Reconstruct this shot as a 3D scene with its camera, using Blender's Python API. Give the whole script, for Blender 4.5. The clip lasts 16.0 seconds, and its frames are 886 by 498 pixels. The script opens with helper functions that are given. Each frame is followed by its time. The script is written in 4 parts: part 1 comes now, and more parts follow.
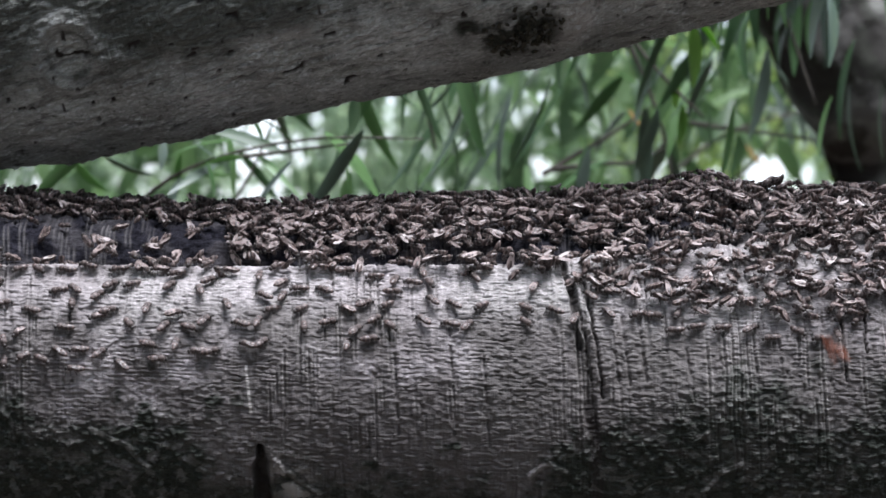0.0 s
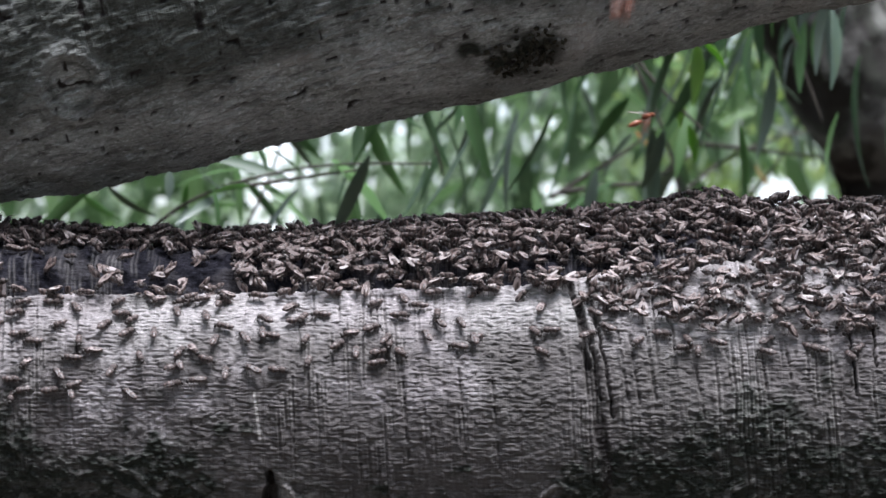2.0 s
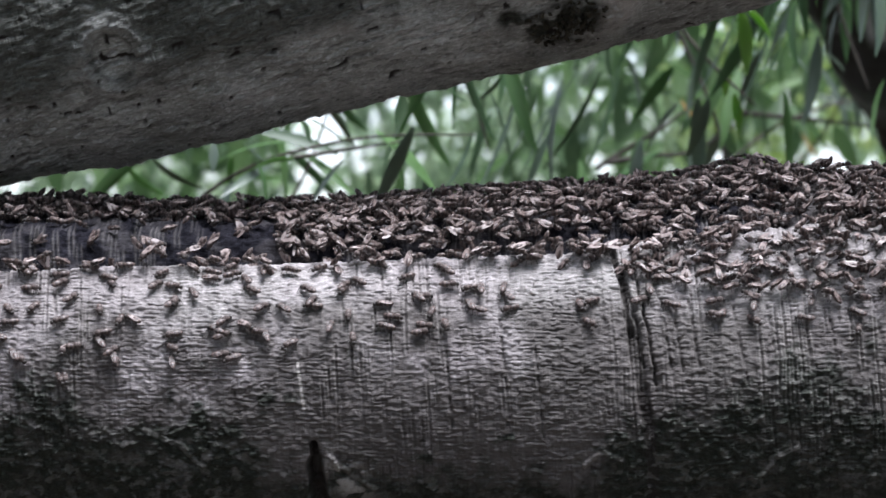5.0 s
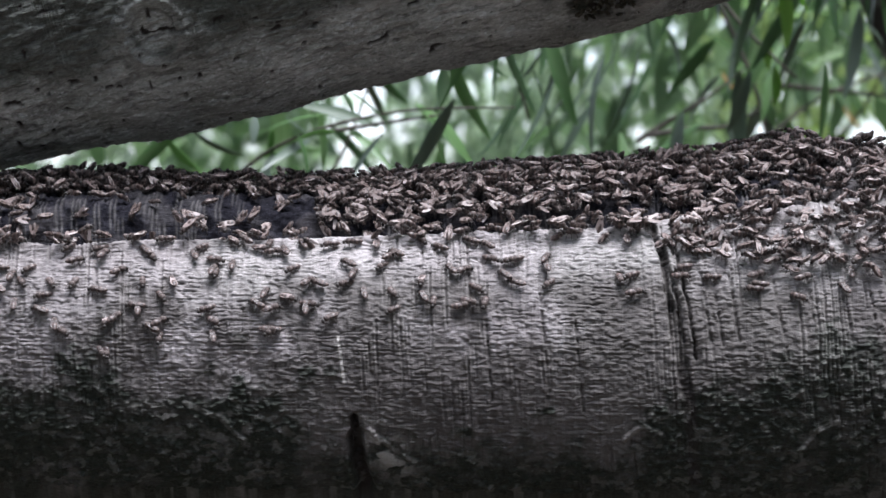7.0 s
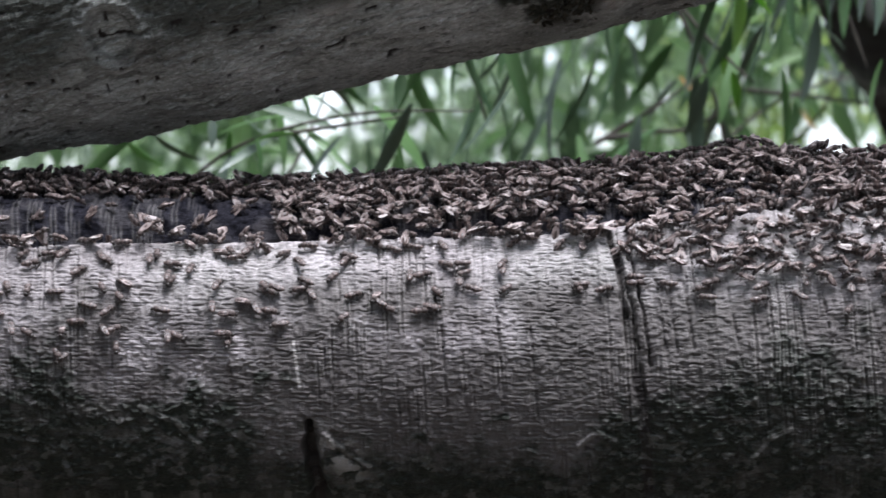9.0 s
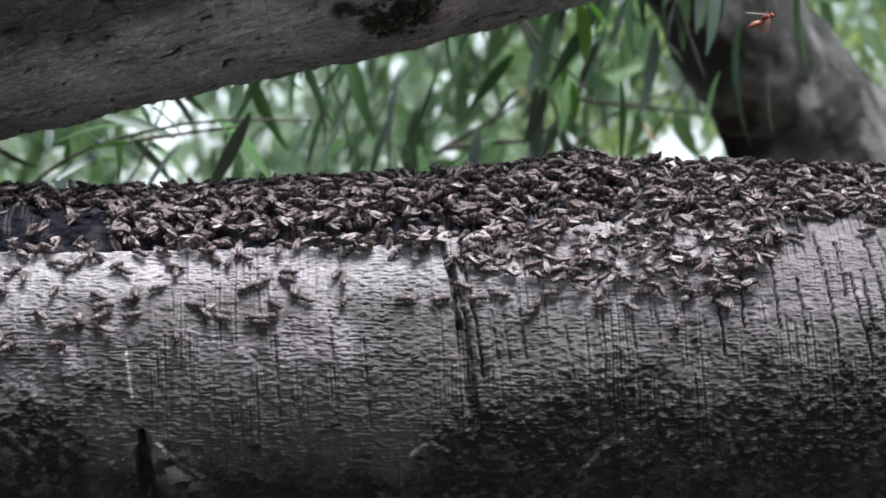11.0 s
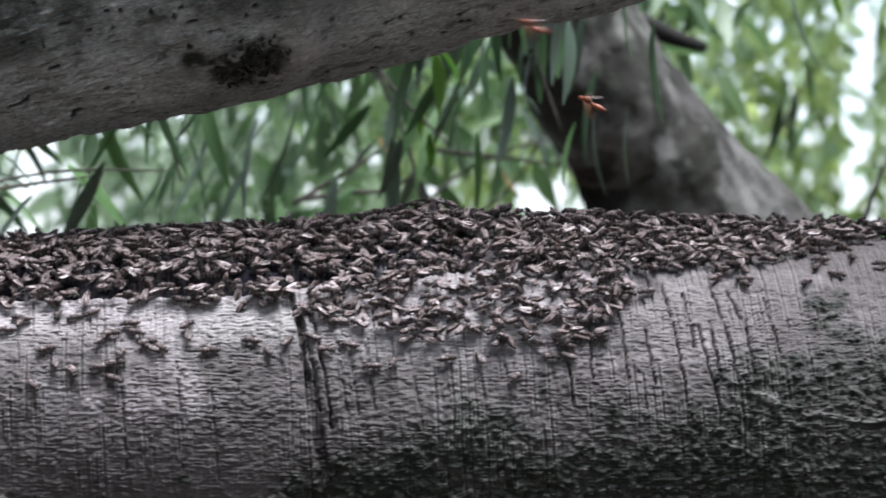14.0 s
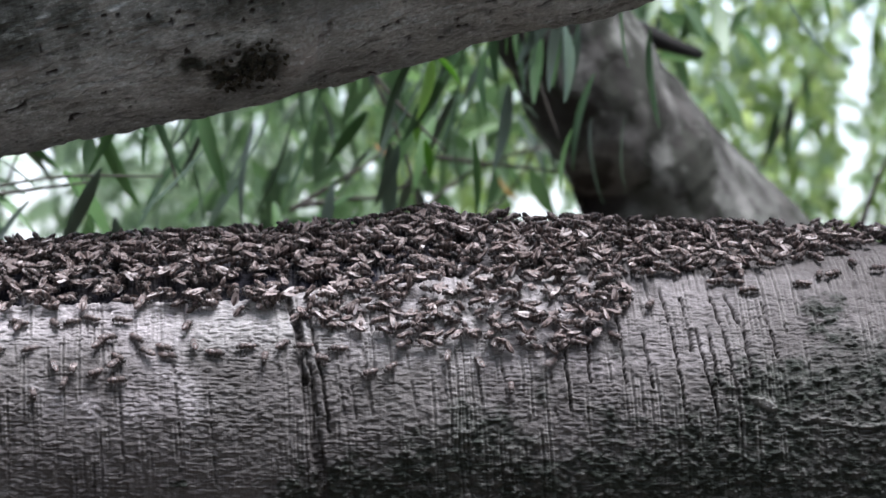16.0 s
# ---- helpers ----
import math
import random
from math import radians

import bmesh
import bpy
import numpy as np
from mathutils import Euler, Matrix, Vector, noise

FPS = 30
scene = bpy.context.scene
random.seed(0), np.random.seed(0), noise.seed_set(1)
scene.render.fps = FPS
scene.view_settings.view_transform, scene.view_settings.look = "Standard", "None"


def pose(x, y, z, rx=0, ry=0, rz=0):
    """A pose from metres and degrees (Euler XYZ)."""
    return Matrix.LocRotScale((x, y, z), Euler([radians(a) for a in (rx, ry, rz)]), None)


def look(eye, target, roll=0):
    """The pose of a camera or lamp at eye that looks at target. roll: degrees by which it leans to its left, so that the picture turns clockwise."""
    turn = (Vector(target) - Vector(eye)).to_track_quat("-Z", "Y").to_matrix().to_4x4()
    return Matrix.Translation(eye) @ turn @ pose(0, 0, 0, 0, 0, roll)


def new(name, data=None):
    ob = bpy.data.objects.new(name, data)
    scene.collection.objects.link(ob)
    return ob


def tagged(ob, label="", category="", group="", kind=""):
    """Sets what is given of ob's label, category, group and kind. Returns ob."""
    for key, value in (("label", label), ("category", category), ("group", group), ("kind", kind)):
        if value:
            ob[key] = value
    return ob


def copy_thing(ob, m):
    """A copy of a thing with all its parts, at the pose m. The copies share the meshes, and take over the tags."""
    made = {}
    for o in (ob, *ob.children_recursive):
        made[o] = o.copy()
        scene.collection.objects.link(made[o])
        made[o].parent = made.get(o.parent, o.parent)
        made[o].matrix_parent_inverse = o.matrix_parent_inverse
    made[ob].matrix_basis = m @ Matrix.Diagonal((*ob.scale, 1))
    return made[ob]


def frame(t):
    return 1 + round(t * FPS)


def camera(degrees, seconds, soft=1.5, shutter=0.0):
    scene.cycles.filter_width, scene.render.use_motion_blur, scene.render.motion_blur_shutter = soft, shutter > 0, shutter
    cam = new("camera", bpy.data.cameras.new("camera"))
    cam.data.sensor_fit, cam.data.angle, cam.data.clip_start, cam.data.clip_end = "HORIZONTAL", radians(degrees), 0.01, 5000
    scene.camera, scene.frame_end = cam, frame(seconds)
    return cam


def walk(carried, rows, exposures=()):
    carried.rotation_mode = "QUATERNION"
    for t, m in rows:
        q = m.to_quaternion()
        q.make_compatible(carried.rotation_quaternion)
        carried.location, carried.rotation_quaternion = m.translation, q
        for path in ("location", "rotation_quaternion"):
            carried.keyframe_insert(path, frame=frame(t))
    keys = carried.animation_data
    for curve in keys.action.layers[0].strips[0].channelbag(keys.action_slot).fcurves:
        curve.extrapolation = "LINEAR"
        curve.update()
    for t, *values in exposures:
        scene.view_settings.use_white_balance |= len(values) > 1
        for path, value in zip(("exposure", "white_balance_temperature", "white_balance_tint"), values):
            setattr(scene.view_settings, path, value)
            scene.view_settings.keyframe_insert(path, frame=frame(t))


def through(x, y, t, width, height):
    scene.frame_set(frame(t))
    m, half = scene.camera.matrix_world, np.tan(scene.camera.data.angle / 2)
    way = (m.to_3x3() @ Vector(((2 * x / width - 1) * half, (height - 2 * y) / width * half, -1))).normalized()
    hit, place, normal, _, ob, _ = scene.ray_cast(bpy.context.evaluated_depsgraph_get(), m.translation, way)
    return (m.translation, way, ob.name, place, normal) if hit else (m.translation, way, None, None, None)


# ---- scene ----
cam = camera(18.0, 16.0, soft=1.5, shutter=0.7)
PATH = [
    (0, (-0.013, -1.715, 0.123), (-0.003, 0.285, 0.119), 2.2),
    (0.5, (-0.01, -1.714, 0.121), (-0.001, 0.286, 0.127), 1.5),
    (1, (-0.009, -1.713, 0.12), (-0.002, 0.287, 0.132), 1.2),
    (1.5, (-0.007, -1.713, 0.12), (-0.004, 0.287, 0.135), 1.1),
    (2, (-0.008, -1.712, 0.119), (-0.009, 0.288, 0.136), 1.0),
    (2.5, (-0.007, -1.712, 0.119), (-0.014, 0.288, 0.132), 1.1),
    (3, (-0.004, -1.713, 0.12), (-0.017, 0.287, 0.131), 1.1),
    (3.5, (-0.002, -1.712, 0.119), (-0.018, 0.288, 0.129), 0.9),
    (4, (-0.002, -1.711, 0.114), (-0.022, 0.289, 0.126), 0.6),
    (6.5, (-0.003, -1.715, 0.118), (-0.066, 0.284, 0.093), 0.7),
    (7, (-0.002, -1.714, 0.117), (-0.069, 0.285, 0.095), 0.6),
    (7.5, (-0.001, -1.713, 0.114), (-0.067, 0.285, 0.096), 0.5),
    (8, (-0.004, -1.714, 0.117), (-0.064, 0.285, 0.097), 0.7),
    (8.5, (-0.004, -1.715, 0.12), (-0.054, 0.284, 0.097), 0.7),
    (9, (0.0, -1.717, 0.123), (-0.038, 0.282, 0.098), 1.0),
    (9.5, (0.006, -1.721, 0.125), (-0.006, 0.279, 0.1), 1.1),
    (10, (0.009, -1.72, 0.125), (0.031, 0.279, 0.102), 1.1),
    (12.5, (0.01, -1.722, 0.126), (0.099, 0.276, 0.122), 1.4),
    (13, (0.013, -1.721, 0.126), (0.103, 0.277, 0.131), 1.2),
    (13.5, (0.022, -1.717, 0.123), (0.141, 0.279, 0.139), 1.1),
    (14, (0.022, -1.718, 0.126), (0.182, 0.275, 0.146), 1.3),
    (14.5, (0.02, -1.719, 0.13), (0.194, 0.273, 0.152), 1.5),
    (15, (0.019, -1.719, 0.13), (0.192, 0.273, 0.156), 1.4),
    (15.5, (0.021, -1.719, 0.126), (0.185, 0.274, 0.155), 1.3),
    (16, (0.021, -1.718, 0.123), (0.184, 0.275, 0.15), 1.3),
]
walk(cam, [(t, look(eye, target, roll)) for t, eye, target, roll in PATH],
     exposures=[(0.0, 1.36, 5790, 12), (16.0, 1.36, 5790, 12)])
cam.data.dof.use_dof, cam.data.dof.focus_distance, cam.data.dof.aperture_fstop = True, 1.60, 13.5

# ---- world, sun, exposure ----
world = bpy.data.worlds.new("world")
scene.world = world
world.use_nodes = True
wn = world.node_tree.nodes
sky = wn.new("ShaderNodeTexSky")
sky.sky_type, sky.sun_disc = "NISHITA", False
sky.sun_elevation, sky.sun_rotation = radians(82), radians(215)
sky.air_density, sky.dust_density, sky.ozone_density = 1.0, 1.0, 1.5
wn["Background"].inputs["Strength"].default_value = 0.15
haze = wn.new("ShaderNodeHueSaturation")
haze.inputs["Saturation"].default_value = 0.35
world.node_tree.links.new(sky.outputs["Color"], haze.inputs["Color"])
world.node_tree.links.new(haze.outputs["Color"], wn["Background"].inputs["Color"])
sun = new("sun", bpy.data.lights.new("sun", "SUN"))
sun.data.energy, sun.data.angle, sun.data.color = 3.5, radians(32), (1.0, 0.96, 0.92)
sun.matrix_world = look((0.55, -0.35, 3.0), (0, 0, 0))


# ---- small tools ----
def lattice(i, j, seed):
    h = (i * 374761393 + j * 668265263 + seed * 974634353) & 0x7FFFFFFF
    h = ((h ^ (h >> 13)) * 1274126177) & 0x7FFFFFFF
    return ((h ^ (h >> 16)) & 0xFFFF) / 65535.0


def vnoise(u, v, seed=0):
    """Smooth noise in 0..1 over two numpy arrays."""
    u, v = np.asarray(u, float), np.asarray(v, float)
    i, j = np.floor(u).astype(np.int64), np.floor(v).astype(np.int64)
    a, b = u - i, v - j
    a, b = a * a * (3 - 2 * a), b * b * (3 - 2 * b)
    return ((lattice(i, j, seed) * (1 - a) + lattice(i + 1, j, seed) * a) * (1 - b)
            + (lattice(i, j + 1, seed) * (1 - a) + lattice(i + 1, j + 1, seed) * a) * b)


def fbm(u, v, seed=0, octaves=3):
    total, gain = 0, 1.0
    for k in range(octaves):
        total = total + gain * vnoise(u * 2 ** k, v * 2 ** k, seed + 17 * k)
        gain *= 0.5
    return total / (2 - 2 ** (1 - octaves))


def ramp(x, a, b):
    s = np.clip((np.asarray(x, float) - a) / (b - a), 0, 1)
    return s * s * (3 - 2 * s)


def grid_mesh(name, P, attributes, closed=True):
    """A mesh from a grid of points P[n, m, 3], closed round its second way, with point attributes."""
    if closed:  # both ends drawn together
        ends = [np.repeat(e.mean(0)[None], P.shape[1], 0)[None] for e in (P[0], P[-1])]
        P = np.concatenate([ends[0], P, ends[1]])
        attributes = {a: np.concatenate([v[:1], v, v[-1:]]) for a, v in attributes.items()}
    n, m = P.shape[:2]
    i, j = np.meshgrid(np.arange(n - 1), np.arange(m if closed else m - 1), indexing="ij")
    k = (j + 1) % m
    quads = np.stack([i * m + j, i * m + k, (i + 1) * m + k, (i + 1) * m + j], -1).reshape(-1, 4)
    return np_mesh(name, P.reshape(-1, 3), quads, {a: v.reshape(-1) for a, v in attributes.items()})


def np_mesh(name, verts, faces, attributes=None, smooth=True, slots=None):
    me = bpy.data.meshes.new(name)
    faces = np.asarray(faces, np.int32)
    c = faces.shape[1]
    me.vertices.add(len(verts))
    me.vertices.foreach_set("co", np.asarray(verts, np.float32).ravel())
    me.loops.add(faces.size)
    me.loops.foreach_set("vertex_index", faces.ravel())
    me.polygons.add(len(faces))
    me.polygons.foreach_set("loop_start", np.arange(0, faces.size, c, dtype=np.int32))
    me.polygons.foreach_set("loop_total", np.full(len(faces), c, np.int32))
    me.polygons.foreach_set("use_smooth", np.full(len(faces), smooth))
    if slots is not None:
        me.polygons.foreach_set("material_index", np.asarray(slots, np.int32))
    for a, v in (attributes or {}).items():
        me.attributes.new(a, "FLOAT", "POINT").data.foreach_set("value", np.asarray(v, np.float32))
    me.update(calc_edges=True)
    return me


def part(name, me, material, parent=None, label="", place=None):
    """One mesh object, under a thing or a part."""
    if isinstance(me, bmesh.types.BMesh):
        bm, me = me, bpy.data.meshes.new(name)
        for f in bm.faces:
            f.smooth = True
        bm.to_mesh(me)
        bm.free()
    if material and not me.materials:
        me.materials.append(material)
    ob = new(name, me)
    if parent:
        ob.parent = parent
    if place is not None:
        ob.matrix_basis = place
    return tagged(ob, label)


def blob(cx, cz, rx, ry, rz, n=10, m=7, tip=0.0, cy=0.0):
    """An ellipsoid along x; tip sharpens its -x end."""
    V, F = [], []
    for i in range(m + 1):
        w = math.pi * i / m
        x, q = math.cos(w), math.sin(w)
        if x < 0:
            q *= 1 + tip * x
        for j in range(n):
            b = 2 * math.pi * j / n
            V.append((cx + rx * x, cy + ry * q * math.cos(b), cz + rz * q * math.sin(b)))
    for i in range(m):
        for j in range(n):
            F.append((i * n + j, (i + 1) * n + j, (i + 1) * n + (j + 1) % n, i * n + (j + 1) % n))
    return np.array(V), np.array(F)


# ---- materials ----
class Nodes:
    """A material under construction."""

    def __init__(self, name):
        self.m = bpy.data.materials.new(name)
        self.m.use_nodes = True
        self.t = self.m.node_tree
        self.b = self.t.nodes["Principled BSDF"]

    def add(self, kind, **values):
        n = self.t.nodes.new("ShaderNode" + kind)
        for k, v in values.items():
            if k in n.inputs:
                n.inputs[k].default_value = v
            else:
                raise KeyError(k)
        return n

    def link(self, a, b):
        self.t.links.new(a, b)

    def noise(self, scale, detail=4.0, stretch=(1, 1, 1), rough=0.6, lean=0.0):
        c = self.add("TexCoord")
        turn = self.add("Mapping")
        turn.inputs["Rotation"].default_value = (0, lean, 0)
        mp = self.add("Mapping")
        mp.inputs["Scale"].default_value = stretch
        n = self.add("TexNoise")
        n.inputs["Scale"].default_value, n.inputs["Detail"].default_value, n.inputs["Roughness"].default_value = scale, detail, rough
        self.link(c.outputs["Object"], turn.inputs["Vector"])
        self.link(turn.outputs["Vector"], mp.inputs["Vector"])
        self.link(mp.outputs["Vector"], n.inputs["Vector"])
        return n.outputs["Fac"]

    def cells(self, scale, stretch, lean=0.0):
        """Distance to the edge of uneven, stretched cells."""
        c, turn, mp, v = self.add("TexCoord"), self.add("Mapping"), self.add("Mapping"), self.add("TexVoronoi")
        turn.inputs["Rotation"].default_value = (0, lean, 0)
        mp.inputs["Scale"].default_value = stretch
        v.feature = "DISTANCE_TO_EDGE"
        v.inputs["Scale"].default_value = scale
        w = self.add("TexNoise")
        w.inputs["Scale"].default_value, w.inputs["Detail"].default_value = 160, 3
        add = self.add("MixRGB")
        add.blend_type = "ADD"
        add.inputs["Fac"].default_value = 0.0025
        self.link(c.outputs["Object"], w.inputs["Vector"])
        self.link(c.outputs["Object"], add.inputs[1])
        self.link(w.outputs["Color"], add.inputs[2])
        self.link(add.outputs["Color"], turn.inputs["Vector"])
        self.link(turn.outputs["Vector"], mp.inputs["Vector"])
        self.link(mp.outputs["Vector"], v.inputs["Vector"])
        return v.outputs["Distance"]

    def ramp(self, fac, stops):
        r = self.add("ValToRGB")
        while len(r.color_ramp.elements) < len(stops):
            r.color_ramp.elements.new(0.5)
        for e, (p, c) in zip(r.color_ramp.elements, stops):
            e.position, e.color = p, (*c, 1) if len(c) == 3 else c
        self.link(fac, r.inputs["Fac"])
        return r.outputs["Color"]

    def mix(self, fac, a, b, mode="MIX"):
        n = self.add("MixRGB")
        n.blend_type = mode
        for s, v in zip(n.inputs, (fac, a, b)):
            if isinstance(v, (int, float)):
                s.default_value = v
            elif isinstance(v, tuple):
                s.default_value = (*v, 1)
            else:
                self.link(v, s)
        return n.outputs["Color"]

    def attr(self, name):
        n = self.add("Attribute")
        n.attribute_name = name
        return n.outputs["Fac"]

    def random(self, island=False):
        return self.add("NewGeometry").outputs["Random Per Island"] if island else self.add("ObjectInfo").outputs["Random"]

    def bump(self, height, strength, distance):
        n = self.add("Bump")
        n.inputs["Strength"].default_value, n.inputs["Distance"].default_value = strength, distance
        self.link(height, n.inputs["Height"])
        self.link(n.outputs["Normal"], self.b.inputs["Normal"])

    def base(self, colour):
        if isinstance(colour, tuple):
            self.b.inputs["Base Color"].default_value = (*colour, 1)
        else:
            self.link(colour, self.b.inputs["Base Color"])

    def set(self, **values):
        for k, v in values.items():
            self.b.inputs[k.replace("_", " ")].default_value = v


def bark_material(name, light, dark, moss_colour, relief, lean=0.0, upright_cuts=0.75, cell_scale=520, net=0.35, dash_scale=620, paint=1.0):
    k = Nodes(name)
    fine = k.noise(520, 4, (0.5, 1, 1.2), 0.7, lean)
    dash = k.noise(dash_scale, 3, (0.2, 1, 1), 0.6, lean)
    upright = k.noise(560, 2, (1, 0.06, 0.06), 0.5, lean)
    zone = k.ramp(k.noise(24, 3, (1.6, 0.6, 0.6), 0.6, lean), [(0.38, (0, 0, 0)), (0.56, (1, 1, 1))])
    broad = k.noise(30, 4, (0.6, 1, 1))
    patch = k.noise(9, 3)
    c = k.mix(k.ramp(broad, [(0.32, (0, 0, 0)), (0.68, (1, 1, 1))]), dark, light)
    c = k.mix(k.ramp(fine, [(0.3, (0.6 * paint,) * 3), (0.55, (0, 0, 0))]), c, tuple(v * 0.45 for v in dark))
    c = k.mix(k.ramp(patch, [(0.45, (0, 0, 0)), (0.7, (0.35, 0.35, 0.35))]), c, (0.30, 0.31, 0.27))
    lines = k.ramp(dash, [(0.34, (0.6 * paint,) * 3), (0.43, (0, 0, 0))])
    c = k.mix(lines, c, tuple(v * 0.25 for v in dark))
    cuts = k.mix(1.0, k.ramp(upright, [(0.36, (upright_cuts,) * 3), (0.43, (0, 0, 0))]), zone, "MULTIPLY")
    c = k.mix(cuts, c, tuple(v * 0.2 for v in dark))
    cell = k.cells(cell_scale, (0.38, 1, 1), lean)
    c = k.mix(k.ramp(cell, [(0.0, (net,) * 3), (0.09, (0, 0, 0))]), c, tuple(v * 0.3 for v in dark))
    c = k.mix(k.ramp(fine, [(0.55, (0, 0, 0)), (0.68, (0.7, 0.7, 0.7))]), c, tuple(min(0.7, v * 1.5) for v in light))
    mossy = k.mix(k.ramp(fine, [(0.35, (0, 0, 0)), (0.62, (1, 1, 1))]), tuple(v * 0.3 for v in moss_colour), moss_colour)
    # brown stain, plus darkening painted for where the limb gets less light
    c = k.mix(k.attr("stain_shade"), c, k.mix(0.82, c, (0.066, 0.057, 0.052)))
    c = k.mix(k.attr("moss"), c, mossy)
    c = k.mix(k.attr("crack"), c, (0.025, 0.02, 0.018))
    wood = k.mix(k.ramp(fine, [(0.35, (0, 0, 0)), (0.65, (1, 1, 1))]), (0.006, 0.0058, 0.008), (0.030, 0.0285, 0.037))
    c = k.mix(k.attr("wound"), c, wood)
    c = k.mix(k.attr("bare"), c, (0.62, 0.58, 0.54))
    k.base(c)
    high = k.mix(0.6, dash, k.mix(1.0, upright, zone, "MULTIPLY"), "ADD")
    k.bump(k.mix(0.25, high, fine, "ADD"), relief, 0.0025)
    k.set(Roughness=0.78)
    k.link(k.mix(k.attr("wound"), (0.28, 0.28, 0.28), (0.06, 0.06, 0.06)), k.b.inputs["Specular IOR Level"])
    return k.m


def plain_material(name, a, b, scale, roughness=0.6, relief=0.0, distance=0.001, stretch=(1, 1, 1)):
    k = Nodes(name)
    n = k.noise(scale, 4, stretch)
    k.base(k.mix(k.ramp(n, [(0.35, (0, 0, 0)), (0.65, (1, 1, 1))]), a, b))
    if relief:
        k.bump(n, relief, distance)
    k.set(Roughness=roughness)
    return k.m


def leaf_material(name, stops, through, roughness=0.45, island=False):
    """Leaf green that differs from leaf to leaf, partly let through."""
    k = Nodes(name)
    c = k.ramp(k.random(island), stops)
    vein = k.noise(120, 3, (0.3, 1, 1))
    c = k.mix(k.ramp(vein, [(0.4, (0, 0, 0)), (0.8, (0.3, 0.3, 0.3))]), c, (0.16, 0.2, 0.1))
    k.base(c)
    k.set(Roughness=roughness)
    tr = k.add("BsdfTranslucent")
    warm = k.mix(0.6, c, (0.58, 0.72, 0.32), "MULTIPLY")
    bright = k.mix(0.75, warm, c, "ADD")
    k.link(bright, tr.inputs["Color"])
    mx = k.add("MixShader")
    mx.inputs["Fac"].default_value = through
    k.link(k.b.outputs["BSDF"], mx.inputs[1])
    k.link(tr.outputs["BSDF"], mx.inputs[2])
    k.link(mx.outputs["Shader"], k.t.nodes["Material Output"].inputs["Surface"])
    return k.m


BARK = bark_material("smooth_grey_bark", (0.41, 0.37, 0.37), (0.21, 0.186, 0.184), (0.030, 0.034, 0.025), 0.45, upright_cuts=0.2, net=0.0, paint=0.3)
UPPER_BARK = bark_material("upper_bark", (0.60, 0.60, 0.565), (0.30, 0.30, 0.278), (0.05, 0.053, 0.040), 0.9, 0.25, 0.0, 230, 0.04, 330)
TRUNK_BARK = bark_material("blotched_bark", (0.18, 0.174, 0.158), (0.068, 0.066, 0.057), (0.035, 0.036, 0.024), 0.7, 0.9, 0.0, net=0.1)
LIMB_BARK = plain_material("far_bark", (0.035, 0.031, 0.028), (0.17, 0.152, 0.138), 38, 0.85, 0.6, 0.01)
TWIG = plain_material("twig_bark", (0.03, 0.026, 0.02), (0.09, 0.075, 0.06), 60, 0.8, 0.4)
DARK_WOOD = plain_material("dark_wood", (0.008, 0.007, 0.006), (0.02, 0.017, 0.014), 40, 0.9, 0.5)
LICHEN = plain_material("lichen", (0.022, 0.02, 0.014), (0.085, 0.075, 0.052), 300, 0.95, 0.5)
LITTER = plain_material("leaf_litter", (0.03, 0.024, 0.017), (0.085, 0.068, 0.048), 6, 0.9, 0.6, 0.03)
LEAF = leaf_material("leaf_green", [(0.0, (0.05, 0.10, 0.045)), (0.45, (0.07, 0.15, 0.055)), (0.75, (0.11, 0.21, 0.07)), (1.0, (0.15, 0.27, 0.10))], 0.4)
DARK_LEAF = leaf_material("leaf_dark", [(0.0, (0.03, 0.06, 0.03)), (1.0, (0.055, 0.105, 0.045))], 0.3)
BRIGHT_LEAF = leaf_material("leaf_bright", [(0.0, (0.16, 0.30, 0.05)), (1.0, (0.22, 0.36, 0.07))], 0.5)
DRY_LEAF = leaf_material("leaf_dry", [(0.0, (0.30, 0.16, 0.05)), (1.0, (0.36, 0.24, 0.08))], 0.35)
DULL_LEAF = leaf_material("leaf_dull", [(0.0, (0.07, 0.105, 0.075)), (1.0, (0.13, 0.17, 0.14))], 0.25, 0.35)
SCREEN_LEAF = leaf_material("screen_leaf", [(0.0, (0.03, 0.055, 0.02)), (1.0, (0.06, 0.10, 0.04))], 0.15, 0.5, True)
MID_LEAF = leaf_material("mid_leaf", [(0.0, (0.04, 0.07, 0.035)), (0.6, (0.085, 0.15, 0.065)), (1.0, (0.18, 0.28, 0.12))], 0.4, 0.4, True)
FAR_LEAF = leaf_material("far_leaf", [(0.0, (0.09, 0.145, 0.042)), (0.4, (0.28, 0.37, 0.11)), (1.0, (0.52, 0.60, 0.25))], 0.55, 0.4, True)

# distance haze put into the leaf colour: a paler, greyer green
HAZED_LEAF = leaf_material("hazed_leaf", [(0.0, (0.12, 0.17, 0.105)), (0.5, (0.24, 0.31, 0.20)), (1.0, (0.42, 0.50, 0.35))], 0.5, 0.5, True)


